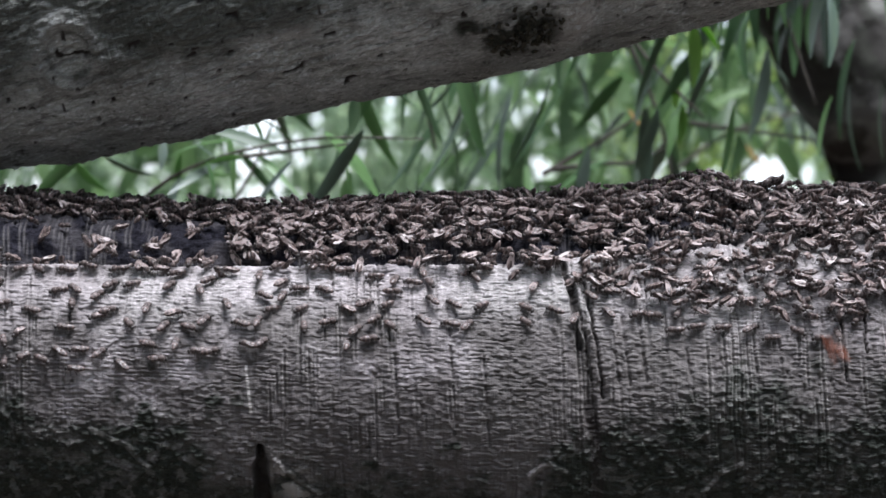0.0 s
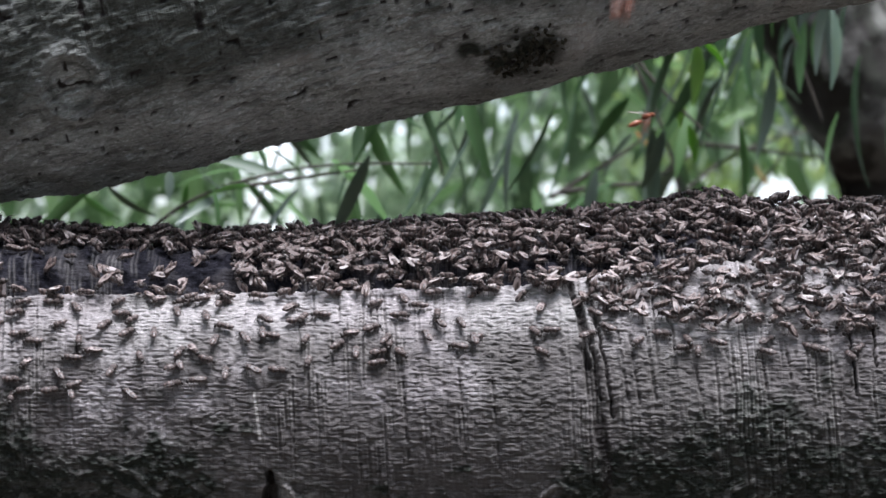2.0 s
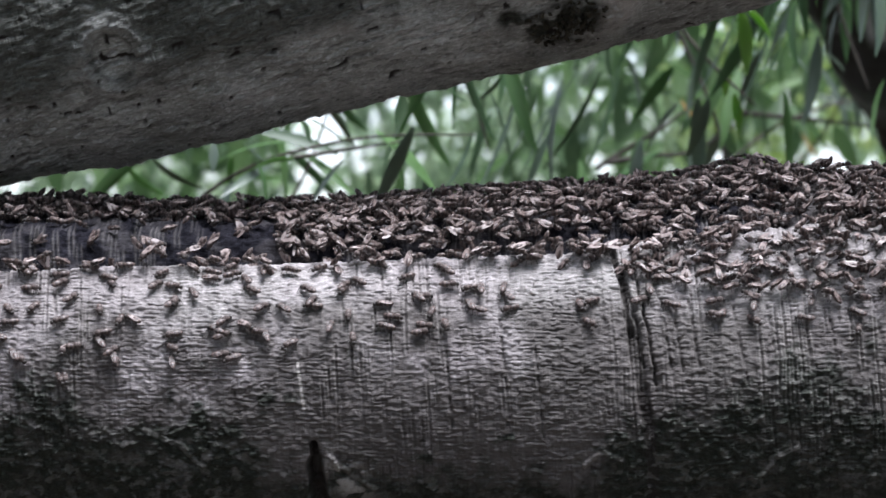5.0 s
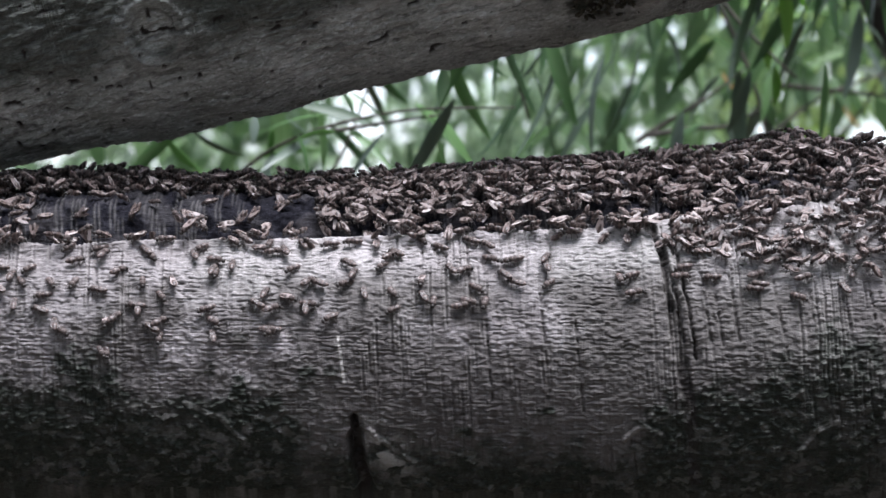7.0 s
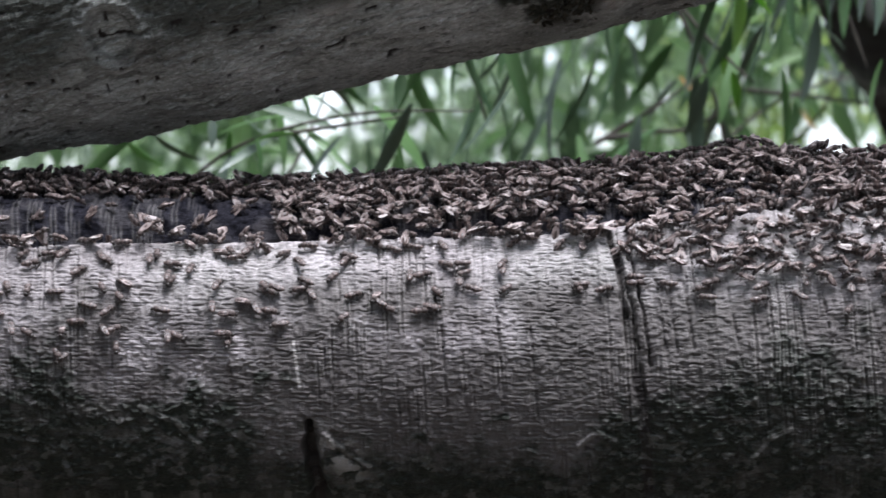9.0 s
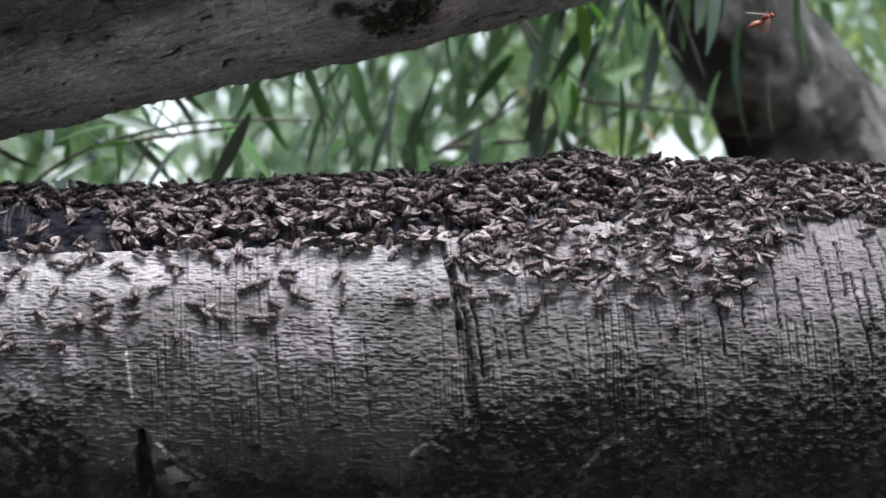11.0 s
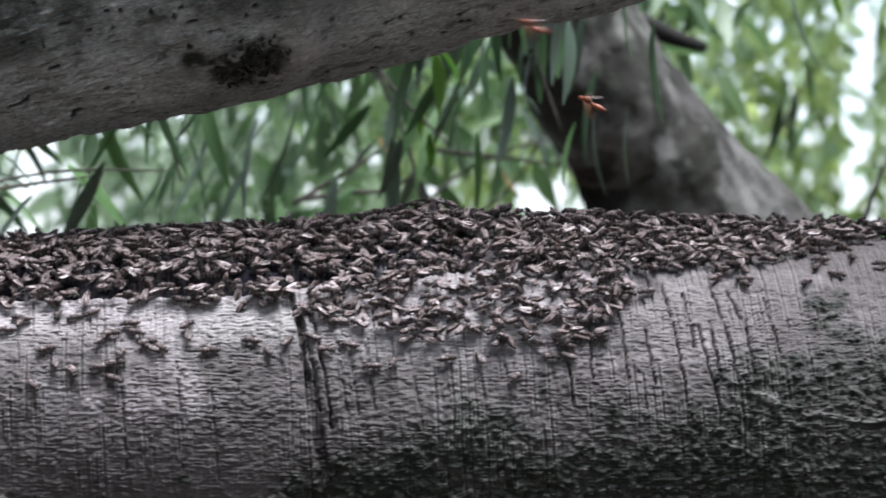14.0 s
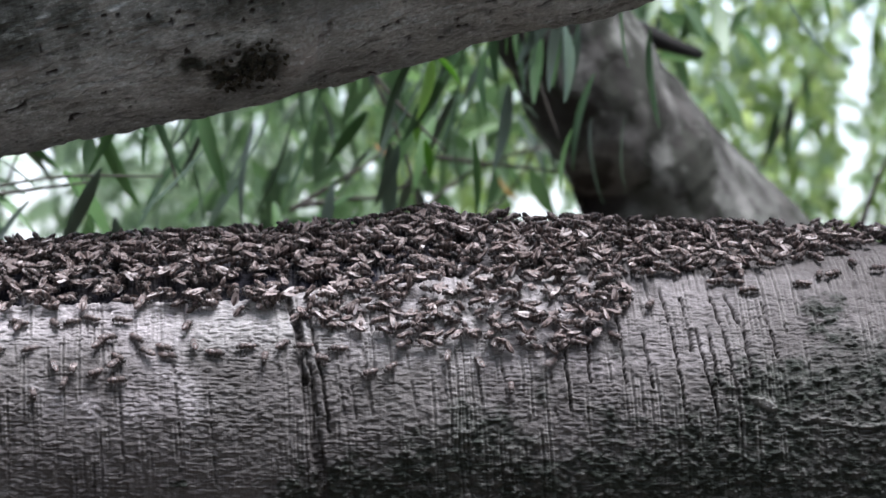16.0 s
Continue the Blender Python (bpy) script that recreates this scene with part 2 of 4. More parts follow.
def bee_materials():
    k = Nodes("bee_thorax")
    k.base(k.mix(k.ramp(k.noise(1600, 3), [(0.4, (0, 0, 0)), (0.62, (1, 1, 1))]), (0.026, 0.018, 0.016), (0.17, 0.128, 0.115)))
    k.set(Roughness=0.75)
    t = k.m
    k = Nodes("bee_abdomen")
    c = k.add("TexCoord")
    w = k.add("TexWave")
    w.inputs["Scale"].default_value, w.inputs["Distortion"].default_value = 130.0, 0.4
    k.link(c.outputs["Object"], w.inputs["Vector"])
    k.base(k.mix(k.ramp(w.outputs["Fac"], [(0.45, (0, 0, 0)), (0.6, (1, 1, 1))]), (0.045, 0.030, 0.027), (0.13, 0.094, 0.083)))
    k.set(Roughness=0.42)
    a = k.m
    wings = []
    # pale stops put the wings' sheen into colour; the second copy goes without
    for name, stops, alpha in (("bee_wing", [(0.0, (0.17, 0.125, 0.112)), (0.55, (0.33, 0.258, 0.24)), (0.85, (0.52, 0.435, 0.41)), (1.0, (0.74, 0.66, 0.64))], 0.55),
                               ("bee_wing_shaded", [(0.0, (0.05, 0.037, 0.034)), (0.8, (0.10, 0.076, 0.07)), (1.0, (0.24, 0.19, 0.18))], 0.42)):
        k = Nodes(name)
        k.base(k.ramp(k.random(True), stops))
        k.set(Roughness=0.42, Alpha=alpha)
        k.b.inputs["Specular IOR Level"].default_value = 0.4
        wings.append(k.m)
    k = Nodes("bee_dark")
    k.base((0.026, 0.019, 0.016))
    k.set(Roughness=0.5)
    return t, a, *wings, k.m


THORAX, ABDOMEN, WING, SHADED_WING, DARK = bee_materials()
WASP_ORANGE = plain_material("wasp_orange", (0.15, 0.034, 0.012), (0.26, 0.072, 0.024), 500, 0.4)
WASP_BROWN = plain_material("wasp_brown", (0.12, 0.03, 0.012), (0.24, 0.06, 0.02), 500, 0.5)

# ---- the shape of the lower limb ----
TOP_X = [-1.6, -0.33, -0.27, -0.20, -0.13, -0.07, 0.0, 0.07, 0.14, 0.17, 0.26, 0.30, 0.43, 1.6]
TOP_Z = [0.144, 0.130, 0.135, 0.132, 0.132, 0.137, 0.142, 0.147, 0.155, 0.156, 0.156, 0.156, 0.156, 0.163]
AXIS_Z, AXIS_Y, GIRTH = 0.03, -0.03, 0.12


def limb_radius(x, a):
    """Radius of the lower limb at x, at the angle a above its front; hollowed by the long wound under its top."""
    x, a = np.asarray(x, float), np.asarray(a, float)
    top = np.interp(x, TOP_X, TOP_Z) - AXIS_Z
    r = GIRTH + (top - GIRTH) * ramp(a, 0.2, 1.35) * (1 - ramp(a, 2.2, 3.0))
    lump = np.exp(-((x - 0.147) / 0.022) ** 2 - ((a - 1.5) / 0.22) ** 2)
    r = r + 0.005 * lump
    s = slot_angle(x)
    along = ramp(x, -0.75, -0.55) * (1 - ramp(x, 0.06, 0.20))
    deep = 0.009 + 0.008 * (1 - ramp(x, -0.02, 0.10))
    wall = ramp(a, s - 0.012, s + 0.012) * (1 - ramp(a, s + 0.10, s + 0.36))
    r = r - deep * along * wall
    groove = np.exp(-((a - s - 0.03) / 0.022) ** 2)
    r = r - 0.011 * along * groove * (0.4 + 0.9 * vnoise(x * 30, a * 0, 5))
    lip = np.exp(-((a - s + 0.035) / 0.03) ** 2)
    return r + 0.0018 * along * lip


def slot_angle(x):
    """The angle at which the wound's lower edge runs."""
    x = np.asarray(x, float)
    z = np.interp(x, [-0.6, -0.31, -0.26, -0.19, -0.13, -0.05, 0.04, 0.10, 0.2], [0.100, 0.1035, 0.104, 0.108, 0.111, 0.112, 0.1145, 0.120, 0.128])
    return np.arcsin((z - AXIS_Z) / 0.119) + 0.024 * (vnoise(x * 40, x * 0, 3) - 0.5) + 0.014 * (vnoise(x * 170, x * 0, 13) - 0.5)


def limb_point(x, a, lift=0.0):
    r = float(limb_radius(x, a)) + lift
    return Vector((x, AXIS_Y - r * math.cos(a), AXIS_Z + r * math.sin(a)))


def limb_frame(x, a):
    """Place and outward normal of the lower limb's skin."""
    e, p = 0.004, limb_point(x, a)
    du, dv = limb_point(x + e, a) - limb_point(x - e, a), limb_point(x, a + e * 7) - limb_point(x, a - e * 7)
    n = du.cross(dv).normalized()
    out = Vector((0, -math.cos(a), math.sin(a)))
    return p, (n if n.dot(out) > 0 else -n).lerp(out, 0.35).normalized()


def stroke(X, Z, points, width):
    """1 along a crooked line of (x, z) points, falling to 0 at its width."""
    best = np.full(X.shape, 9.0)
    for (x0, z0), (x1, z1) in zip(points, points[1:]):
        dx, dz = x1 - x0, z1 - z0
        t = np.clip(((X - x0) * dx + (Z - z0) * dz) / (dx * dx + dz * dz), 0, 1)
        best = np.minimum(best, np.hypot(X - x0 - t * dx, Z - z0 - t * dz))
    return 1 - ramp(best, width * 0.35, width)


def build_lower_limb(parent):
    xs = np.concatenate([np.linspace(-1.5, -0.34, 70, endpoint=False), np.arange(-0.34, 0.45, 0.0007), np.linspace(0.455, 1.6, 70)])
    a = np.concatenate([np.linspace(-0.60, 0.85, 420, endpoint=False), np.linspace(0.85, 1.62, 64, endpoint=False), np.linspace(1.62, 2 * math.pi - 0.60, 36, endpoint=False)])
    X, A = np.meshgrid(xs, a, indexing="ij")
    R = limb_radius(X, A)
    Z, S = AXIS_Z + R * np.sin(A), R * A
    slot = slot_angle(X)
    # wound black, spread on beneath the swarm so its colour darkens gaps between bees
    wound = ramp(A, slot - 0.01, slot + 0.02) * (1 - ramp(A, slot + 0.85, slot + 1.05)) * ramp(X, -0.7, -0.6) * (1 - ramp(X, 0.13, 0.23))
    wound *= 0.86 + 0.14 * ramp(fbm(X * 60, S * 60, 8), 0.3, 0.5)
    # small bark plates in uneven courses, parted by thin joints and crossed by fine upright cracks
    wx, ws = X + 0.004 * fbm(X * 50, S * 50, 30), S + 0.0035 * (fbm(X * 45, S * 60, 31) - 0.5)
    v = S / 0.0024 + 1.3 * (fbm(X * 34, S * 90, 32) - 0.5) + 0.55 * (vnoise(X * 260, S * 260, 33) - 0.5)
    row = np.floor(v).astype(np.int64)
    u = X / 0.0047 + 9.7 * lattice(row // 2, row * 0, 34) + 1.6 * (vnoise(X * 220, S * 260, 35) - 0.5)
    col = np.floor(u).astype(np.int64)
    fv, fu, chance = v - row, u - col, lattice(col, row, 36)
    dv, du = np.minimum(fv, 1 - fv) * 0.0024, np.minimum(fu, 1 - fu) * 0.0047
    course = (1 - ramp(dv, 0.0001, 0.0007)) * ramp(lattice(col, row, 37) * 0.6 + vnoise(X * 260, S * 420, 37) * 0.4, 0.35, 0.75)
    butt = (1 - ramp(du, 0.0001, 0.0008)) * ramp(lattice(col, row, 38), 0.4, 0.9)
    patchy = 0.25 + 0.75 * ramp(fbm(X * 45, S * 60, 43), 0.35, 0.6)
    course, butt = course * patchy, butt * patchy
    joints = np.maximum(course, 0.8 * butt)
    dome = patchy * np.sqrt(np.clip(4 * fv * (1 - fv), 0, 1)) * (0.5 + 0.5 * np.sqrt(np.clip(4 * fu * (1 - fu), 0, 1)))
    zone = ramp(fbm(X * 16, S * 9, 4), 0.38, 0.62)
    zone = np.clip(np.maximum(zone, ramp(X, 0.10, 0.16) * (1 - ramp(X, 0.37, 0.42))) + np.exp(-((X - 0.082) / 0.022) ** 2), 0, 1.3)
    w = (X - 0.075 * (0.11 - Z)) / 0.0046 + 0.9 * (fbm(X * 70, S * 22, 39) - 0.5)
    stave = np.floor(w + 0.5).astype(np.int64)
    off = (w + 0.5 - stave - 0.5) * 0.0046
    runs = ramp(vnoise(S * 42 + 31.0 * lattice(stave, stave * 0, 41), stave * 1.0, 42), 0.45, 0.72) * np.clip(zone - 0.1, 0, 1) * (0.35 + 0.65 * ramp(fbm(X * 30, S * 30, 44), 0.35, 0.6))
    cuts = (1 - ramp(np.abs(off), 0.0002, 0.0008)) * runs
    rim = np.exp(-((np.abs(off) - 0.0013) / 0.0006) ** 2) * runs
    fine = fbm(wx * 380, ws * 620, 2, 2)
    staves = vnoise(wx * 300, ws * 34, 17)
    relief = 0.0006 * (chance - 0.5) + 0.0003 * dome * (0.2 + chance) + 0.0012 * (fine - 0.5) - 0.0006 * joints
    relief += (0.0006 + 0.0009 * zone) * (staves - 0.5) + 0.0011 * (vnoise(wx * 480, ws * 110, 18) - 0.5) - 0.0012 * cuts + 0.0008 * rim
    relief += 0.004 * (fbm(X * 14, S * 22, 11) - 0.5)
    wob = X + 0.0010 * (vnoise(S * 160, X * 0, 21) - 0.5) + 0.0007 * (vnoise(S * 500, X * 0, 22) - 0.5)
    crack = stroke(wob, Z, [(0.0640, 0.113), (0.0700, 0.091), (0.0735, 0.068)], 0.0024)
    crack = np.maximum(crack, 0.9 * stroke(wob, Z, [(0.0690, 0.102), (0.0775, 0.072), (0.0805, 0.05)], 0.0015))
    crack = np.maximum(crack, 0.8 * stroke(wob, Z, [(0.0745, 0.108), (0.0830, 0.072), (0.0875, 0.040)], 0.0013))
    ribs = stroke(wob, Z, [(0.0665, 0.108), (0.0735, 0.088), (0.0770, 0.068)], 0.0022) + 0.7 * stroke(wob, Z, [(0.0720, 0.10), (0.0800, 0.08), (0.0845, 0.05)], 0.0018)
    ribs = ribs + 0.7 * stroke(wob, Z, [(0.0575, 0.108), (0.0605, 0.075)], 0.0016) + 0.6 * stroke(wob, Z, [(0.0890, 0.10), (0.0960, 0.055)], 0.0016)
    low = stroke(wob, Z, [(0.0735, 0.069), (0.078, 0.045), (0.084, 0.018), (0.089, -0.03)], 0.0048)
    for line in ([(0.279, 0.124), (0.2841, 0.0946), (0.2906, 0.049)], [(0.297, 0.1025), (0.3085, 0.052)], [(0.3085, 0.121), (0.3166, 0.0868), (0.3215, 0.046)],
                 [(0.3166, 0.123), (0.3254, 0.100), (0.3285, 0.075)], [(0.2663, 0.099), (0.271, 0.068)], [(0.234, 0.099), (0.2355, 0.071)], [(0.3377, 0.118), (0.344, 0.087)],
                 [(0.2905, 0.12), (0.2945, 0.09)], [(0.252, 0.107), (0.256, 0.07)], [(0.304, 0.105), (0.3095, 0.07)], [(0.221, 0.088), (0.224, 0.055)]):
        crack = np.maximum(crack, 0.85 * stroke(wob, Z, line, 0.0010) * (0.35 + 0.65 * ramp(vnoise(S * 200, X * 40, 24), 0.05, 0.5)))
    for line in ([(0.088, 0.105), (0.096, 0.05)], [(0.095, 0.10), (0.103, 0.045)], [(0.105, 0.095), (0.112, 0.05)], [(0.13, 0.09), (0.139, 0.04)], [(0.15, 0.085), (0.157, 0.04)],
                 [(0.183, 0.095), (0.19, 0.045)], [(0.21, 0.09), (0.216, 0.05)], [(0.0, 0.075), (0.006, 0.02)], [(0.02, 0.06), (0.025, 0.01)], [(-0.03, 0.06), (-0.026, 0.015)]):
        crack = np.maximum(crack, 0.4 * stroke(0.7 * X + 0.3 * wob, Z, line, 0.0011) * ramp(vnoise(S * 260, X * 40, 25), 0.25, 0.6))
    hole = stroke(X, Z, [(-0.1035, 0.004), (-0.102, -0.008)], 0.003)
    hole = np.maximum(hole, stroke(X + 0.003 * (vnoise(S * 150, X * 0, 62) - 0.5), Z, [(-0.102, -0.006), (-0.098, -0.04)], 0.0058))
    spots = ramp(vnoise(X * 210, S * 260, 40), 0.93, 0.97) * (1 - ramp(Z, 0.10, 0.11))
    edge = 0.7 * fbm(X * 24, S * 24, 50, 5) + 0.3 * fbm(X * 130, S * 150, 51, 3)
    # moss height; past x = 0.34 raised to darken the right end
    line = np.interp(X, [-0.4, -0.2, -0.13, -0.05, 0.06, 0.10, 0.14, 0.2, 0.3, 0.34, 0.38, 0.43, 0.5], [0.034, 0.028, 0.020, -0.002, 0.000, 0.036, 0.058, 0.060, 0.063, 0.078, 0.106, 0.126, 0.134])
    moss = ramp(edge + 9.0 * np.clip(line - Z, -0.03, 0.045), 0.46, 0.70) + 0.55 * ramp(edge, 0.56, 0.66) * (1 - ramp(Z, line + 0.02, line + 0.05))
    moss = np.clip(moss * (0.72 + 0.36 * ramp(fbm(X * 170, S * 210, 53, 3), 0.36, 0.54)) * (0.78 + 0.3 * ramp(fbm(X * 40, S * 46, 55, 3), 0.35, 0.6)), 0, 1)
    flake = stroke(X, Z, [(0.327, 0.0625), (0.333, 0.0615), (0.340, 0.058)], 0.0034)
    bare = 0.6 * stroke(X, Z, [(-0.113, 0.050), (-0.109, 0.024)], 0.0011)
    bare = np.maximum(bare, 0.16 * rim * (Z > 0.03))
    bare = np.maximum(bare, 0.3 * flake * ramp(X, 0.324, 0.331) * (1 - ramp(X, 0.338, 0.346)) * (0.5 + 0.5 * vnoise(X * 300, S * 300, 64)))
    lips = np.zeros_like(X)
    for line2 in ([(-0.20, 0.012), (-0.178, 0.003), (-0.165, -0.008)], [(-0.094, -0.002), (-0.084, -0.012), (-0.07, -0.02)],
                  [(0.142, -0.015), (0.155, 0.0), (0.168, 0.006)], [(0.362, 0.053), (0.39, 0.049), (0.41, 0.05)], [(0.048, -0.006), (0.058, 0.002), (0.07, -0.002)]):
        lips = np.maximum(lips, stroke(X + 0.004 * (vnoise(S * 120, X * 120, 60) - 0.5), Z, line2, 0.0020))
    torn = np.exp(-((X + 0.084 + 0.5 * (Z + 0.015)) / 0.010) ** 2 - ((Z + 0.014) / 0.013) ** 2) * ramp(fbm(X * 150, S * 190, 63, 3), 0.45, 0.58)
    bare = np.maximum(bare, 0.45 * torn)
    moss = moss * (1 - torn)
    bare = np.maximum(bare, lips * 0.16 * vnoise(X * 500, S * 500, 61))
    relief += 0.0014 * ribs - 0.0036 * crack - 0.0028 * low - 0.010 * hole + 0.0026 * flake + 0.0015 * lips + 0.0022 * torn + 0.0018 * moss * vnoise(X * 420, S * 420, 54)
    relief *= (1 - 0.3 * wound) * (1 - 0.35 * moss)
    tufts = fbm(X * 290, S * 380, 56, 3)
    relief += moss * (0.0022 * (tufts - 0.5) + 0.0009 * ramp(tufts, 0.62, 0.72))
    bare = np.maximum(bare, 0.10 * moss * ramp(fbm(X * 190, S * 300, 57, 3), 0.62, 0.70))
    relief += wound * (0.003 * (fbm(X * 60, S * 160, 70) - 0.5) + 0.0024 * (vnoise(X * 260, S * 90, 71) - 0.5) + 0.0018 * (fbm(X * 420, S * 480, 72, 2) - 0.5))
    R = R + relief * (1 - ramp(A, 1.7, 2.0))
    P = np.stack([X, AXIS_Y - R * np.cos(A), AXIS_Z + R * np.sin(A)], -1)
    dark = np.clip(crack * 0.95 + low * (0.7 + 0.3 * vnoise(X * 300, S * 120, 26)) + hole + 0.75 * spots + 0.42 * cuts * (1 - 0.6 * moss) + 0.30 * joints + 0.14 * ramp(chance, 0.7, 0.95), 0, 1)
    # uneven brown stain, weighted downwards so it also paints the underside's shade
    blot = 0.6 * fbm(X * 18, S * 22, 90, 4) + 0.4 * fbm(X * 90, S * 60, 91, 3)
    stain_shade = ramp(blot + 0.36 * ramp(X, -0.16, -0.04) * (1 - ramp(Z, 0.025 + 0.03 * ramp(X, 0.0, 0.08), 0.055 + 0.03 * ramp(X, 0.0, 0.08))) + 0.10 * (1 - ramp(Z, 0.0, 0.05)), 0.36, 0.66)
    stain_shade *= 1 - ramp(Z, 0.075, 0.10)
    stain_shade = np.maximum(stain_shade, np.clip(0.75 * ramp(X, 0.14, 0.27) * ramp(blot, 0.25, 0.5) + 0.85 * ramp(X, 0.31, 0.40), 0, 1) * (1 - 0.2 * ramp(Z, 0.09, 0.13) * (1 - ramp(X, 0.33, 0.40))))
    stain_shade = np.maximum(stain_shade, ramp(X, 0.085, 0.125) * (1 - ramp(Z + 0.03 * (blot - 0.5), 0.062, 0.098)))
    # painted falloff of light at the left, under the upper limb
    stain_shade = np.maximum(stain_shade, 0.5 * (1 - ramp(X, -0.25, -0.14)) * (0.5 + blot))
    # bark above the slot, darkened in colour among the bees
    stain_shade = np.maximum(stain_shade, ramp(A, slot, slot + 0.03) * ramp(X, -0.05, 0.05))
    me = grid_mesh("lower_limb", P, {"stain_shade": stain_shade, "moss": moss, "crack": dark, "wound": wound, "bare": bare})
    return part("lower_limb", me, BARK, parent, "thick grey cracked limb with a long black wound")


NEARER, HINGE = 0.985, np.array([0.0, -1.715, 0.12])


def upper_point(x, a, lift=0.0):
    """A point of the upper limb's skin and its outward normal."""
    r = 0.105 + lift
    z = float(np.interp(x, UP_X, UP_Z)) + 0.105 * 1.03
    p = np.array((x - 0.26 * r * math.sin(a) - 0.0273, 0.042 - r * math.cos(a), z + r * math.sin(a)))
    return Vector(HINGE + NEARER * (p - HINGE)), Vector((-0.26 * math.sin(a), -math.cos(a), math.sin(a))).normalized()


def build_lichen(parent, x0, a0, spread, count, seed):
    """A crust of dark lichen: many small uneven tufts."""
    r = random.Random(seed)
    V, F, base = [], [], 0
    for _ in range(count):
        x, a = x0 + r.gauss(0, spread), a0 + r.gauss(0, spread * 7)
        p, n = upper_point(x, a, 0.0012 + 0.0030 * math.exp(-((x - 0.046) / 0.026) ** 2 - ((0.105 * a + 0.106) / 0.022) ** 2))
        v, f = blob(0, 0, r.uniform(0.0006, 0.0024), r.uniform(0.0006, 0.0016), r.uniform(0.0006, 0.0018), 6, 4)
        v = v + np.array([[r.gauss(0, 0.0005) for _ in range(3)] for _ in v])
        m = np.array((n.to_track_quat("Z", "X").to_matrix()) @ Matrix.Rotation(r.uniform(0, 6.3), 3, "Z"))
        V.append(v @ m.T + np.array(p))
        F.append(f + base)
        base += len(v)
    return tagged(part("lichen", np_mesh("lichen", np.concatenate(V), np.concatenate(F)), LICHEN, parent), "crust of dark brown lichen tufts", kind="stuff")


UP_X = [-0.9, -0.327, -0.224, -0.122, -0.003, 0.064, 0.165, 0.275, 0.6, 1.4]
UP_Z = [0.02, 0.144, 0.166, 0.192, 0.222, 0.239, 0.268, 0.300, 0.40, 0.66]


def build_upper_limb(parent):
    rad = 0.105
    xs = np.concatenate([np.linspace(-0.95, -0.36, 30, endpoint=False), np.arange(-0.36, 0.36, 0.0012), np.linspace(0.365, 1.4, 40)])
    a = np.concatenate([np.linspace(-1.72, 0.35, 210, endpoint=False), np.linspace(0.35, 2 * math.pi - 1.72, 36, endpoint=False)])
    X, A = np.meshgrid(xs, a, indexing="ij")
    kernel = np.interp(xs, UP_X, UP_Z)
    kernel = np.interp(xs, xs, np.convolve(np.pad(kernel, 12, mode="edge"), np.ones(25) / 25, "valid"))
    edge = np.repeat(kernel[:, None], len(a), 1)
    slope = 0.26
    S = rad * A
    ridges = fbm((X + 0.25 * S) * 110 + 3 * fbm(X * 40, S * 40, 3), S * 330 - X * 60, 101, 3)
    R = rad + 0.0042 * (ridges - 0.5) + 0.009 * (fbm(X * 11, S * 18, 103) - 0.5) + 0.005 * (fbm(X * 42, S * 42, 119, 3) - 0.5) + 0.0015 * (fbm(X * 330, S * 480, 104, 2) - 0.5)
    kx, ka = -0.217, -0.49
    d = np.hypot(X - kx, (S - ka * rad) * 0.85)
    ring = np.exp(-((d - 0.017) / 0.005) ** 2)
    R = R + 0.0036 * ring - 0.004 * np.exp(-(d / 0.011) ** 2) + 0.0006 * np.sin(d * 1500) * np.exp(-(d / 0.03) ** 2)
    burr = np.exp(-((X - 0.042) / 0.026) ** 2 - ((S + 0.106) / 0.020) ** 2)
    spot = np.exp(-((X - 0.0105) / 0.007) ** 2 - ((S + 0.091) / 0.007) ** 2) + 0.8 * np.exp(-((X - 0.020) / 0.008) ** 2 - ((S + 0.128) / 0.008) ** 2)
    rib = np.exp(-((X - 0.078 - 0.35 * (S + 0.1)) / 0.011) ** 2 - ((S + 0.098) / 0.03) ** 2)
    R = R + 0.006 * burr * fbm(X * 140, S * 140, 107, 4) + 0.008 * rib
    pits = ramp(vnoise(X * 170, S * 190, 108), 0.88, 0.93)
    patch = 0.6 * fbm(X * 22 + 2 * S, S * 20, 110, 4) + 0.4 * fbm(X * 95, S * 70, 118, 4)
    moss = np.clip((1.7 * burr + 1.3 * spot) * (0.35 + 0.65 * ramp(fbm(X * 130, S * 130, 111, 4), 0.36, 0.56)), 0, 1)
    moss = np.maximum(moss, 0.7 * ramp(fbm(X * 60, S * 60, 112, 4), 0.44, 0.6) * np.exp(-((X - 0.06) / 0.035) ** 2) * (1 - ramp(A, -1.35, -1.2)))
    furrows = rib * np.clip(np.sin((X - 0.05 - 0.9 * (S + 0.1)) * 900 + 5 * fbm(X * 90, S * 90, 126)), 0, 1)
    moss = np.maximum(moss, 0.85 * (1 - np.exp(-(d / 0.016) ** 2)) * ramp(patch + (0.05 + 0.17 * ramp(A, -0.8, -0.4)) * (1 - ramp(X, -0.2, 0.05)) + 0.10 * ramp(A, -0.6, -0.3) * (1 - ramp(X, -0.26, -0.16)) + 0.20 * ramp(A, -0.95, -0.55) * ramp(X, -0.12, 0.04), 0.40, 0.74) * ramp(A, -1.05, -0.5))
    moss = np.maximum(moss, 0.9 * np.exp(-((d - 0.0125) / 0.0022) ** 2) * (0.4 + 0.6 * vnoise(X * 90, S * 90, 113)))
    moss = np.maximum(moss, 0.9 * np.exp(-((d - 0.024) / 0.004) ** 2) * vnoise(X * 70, S * 70, 124))
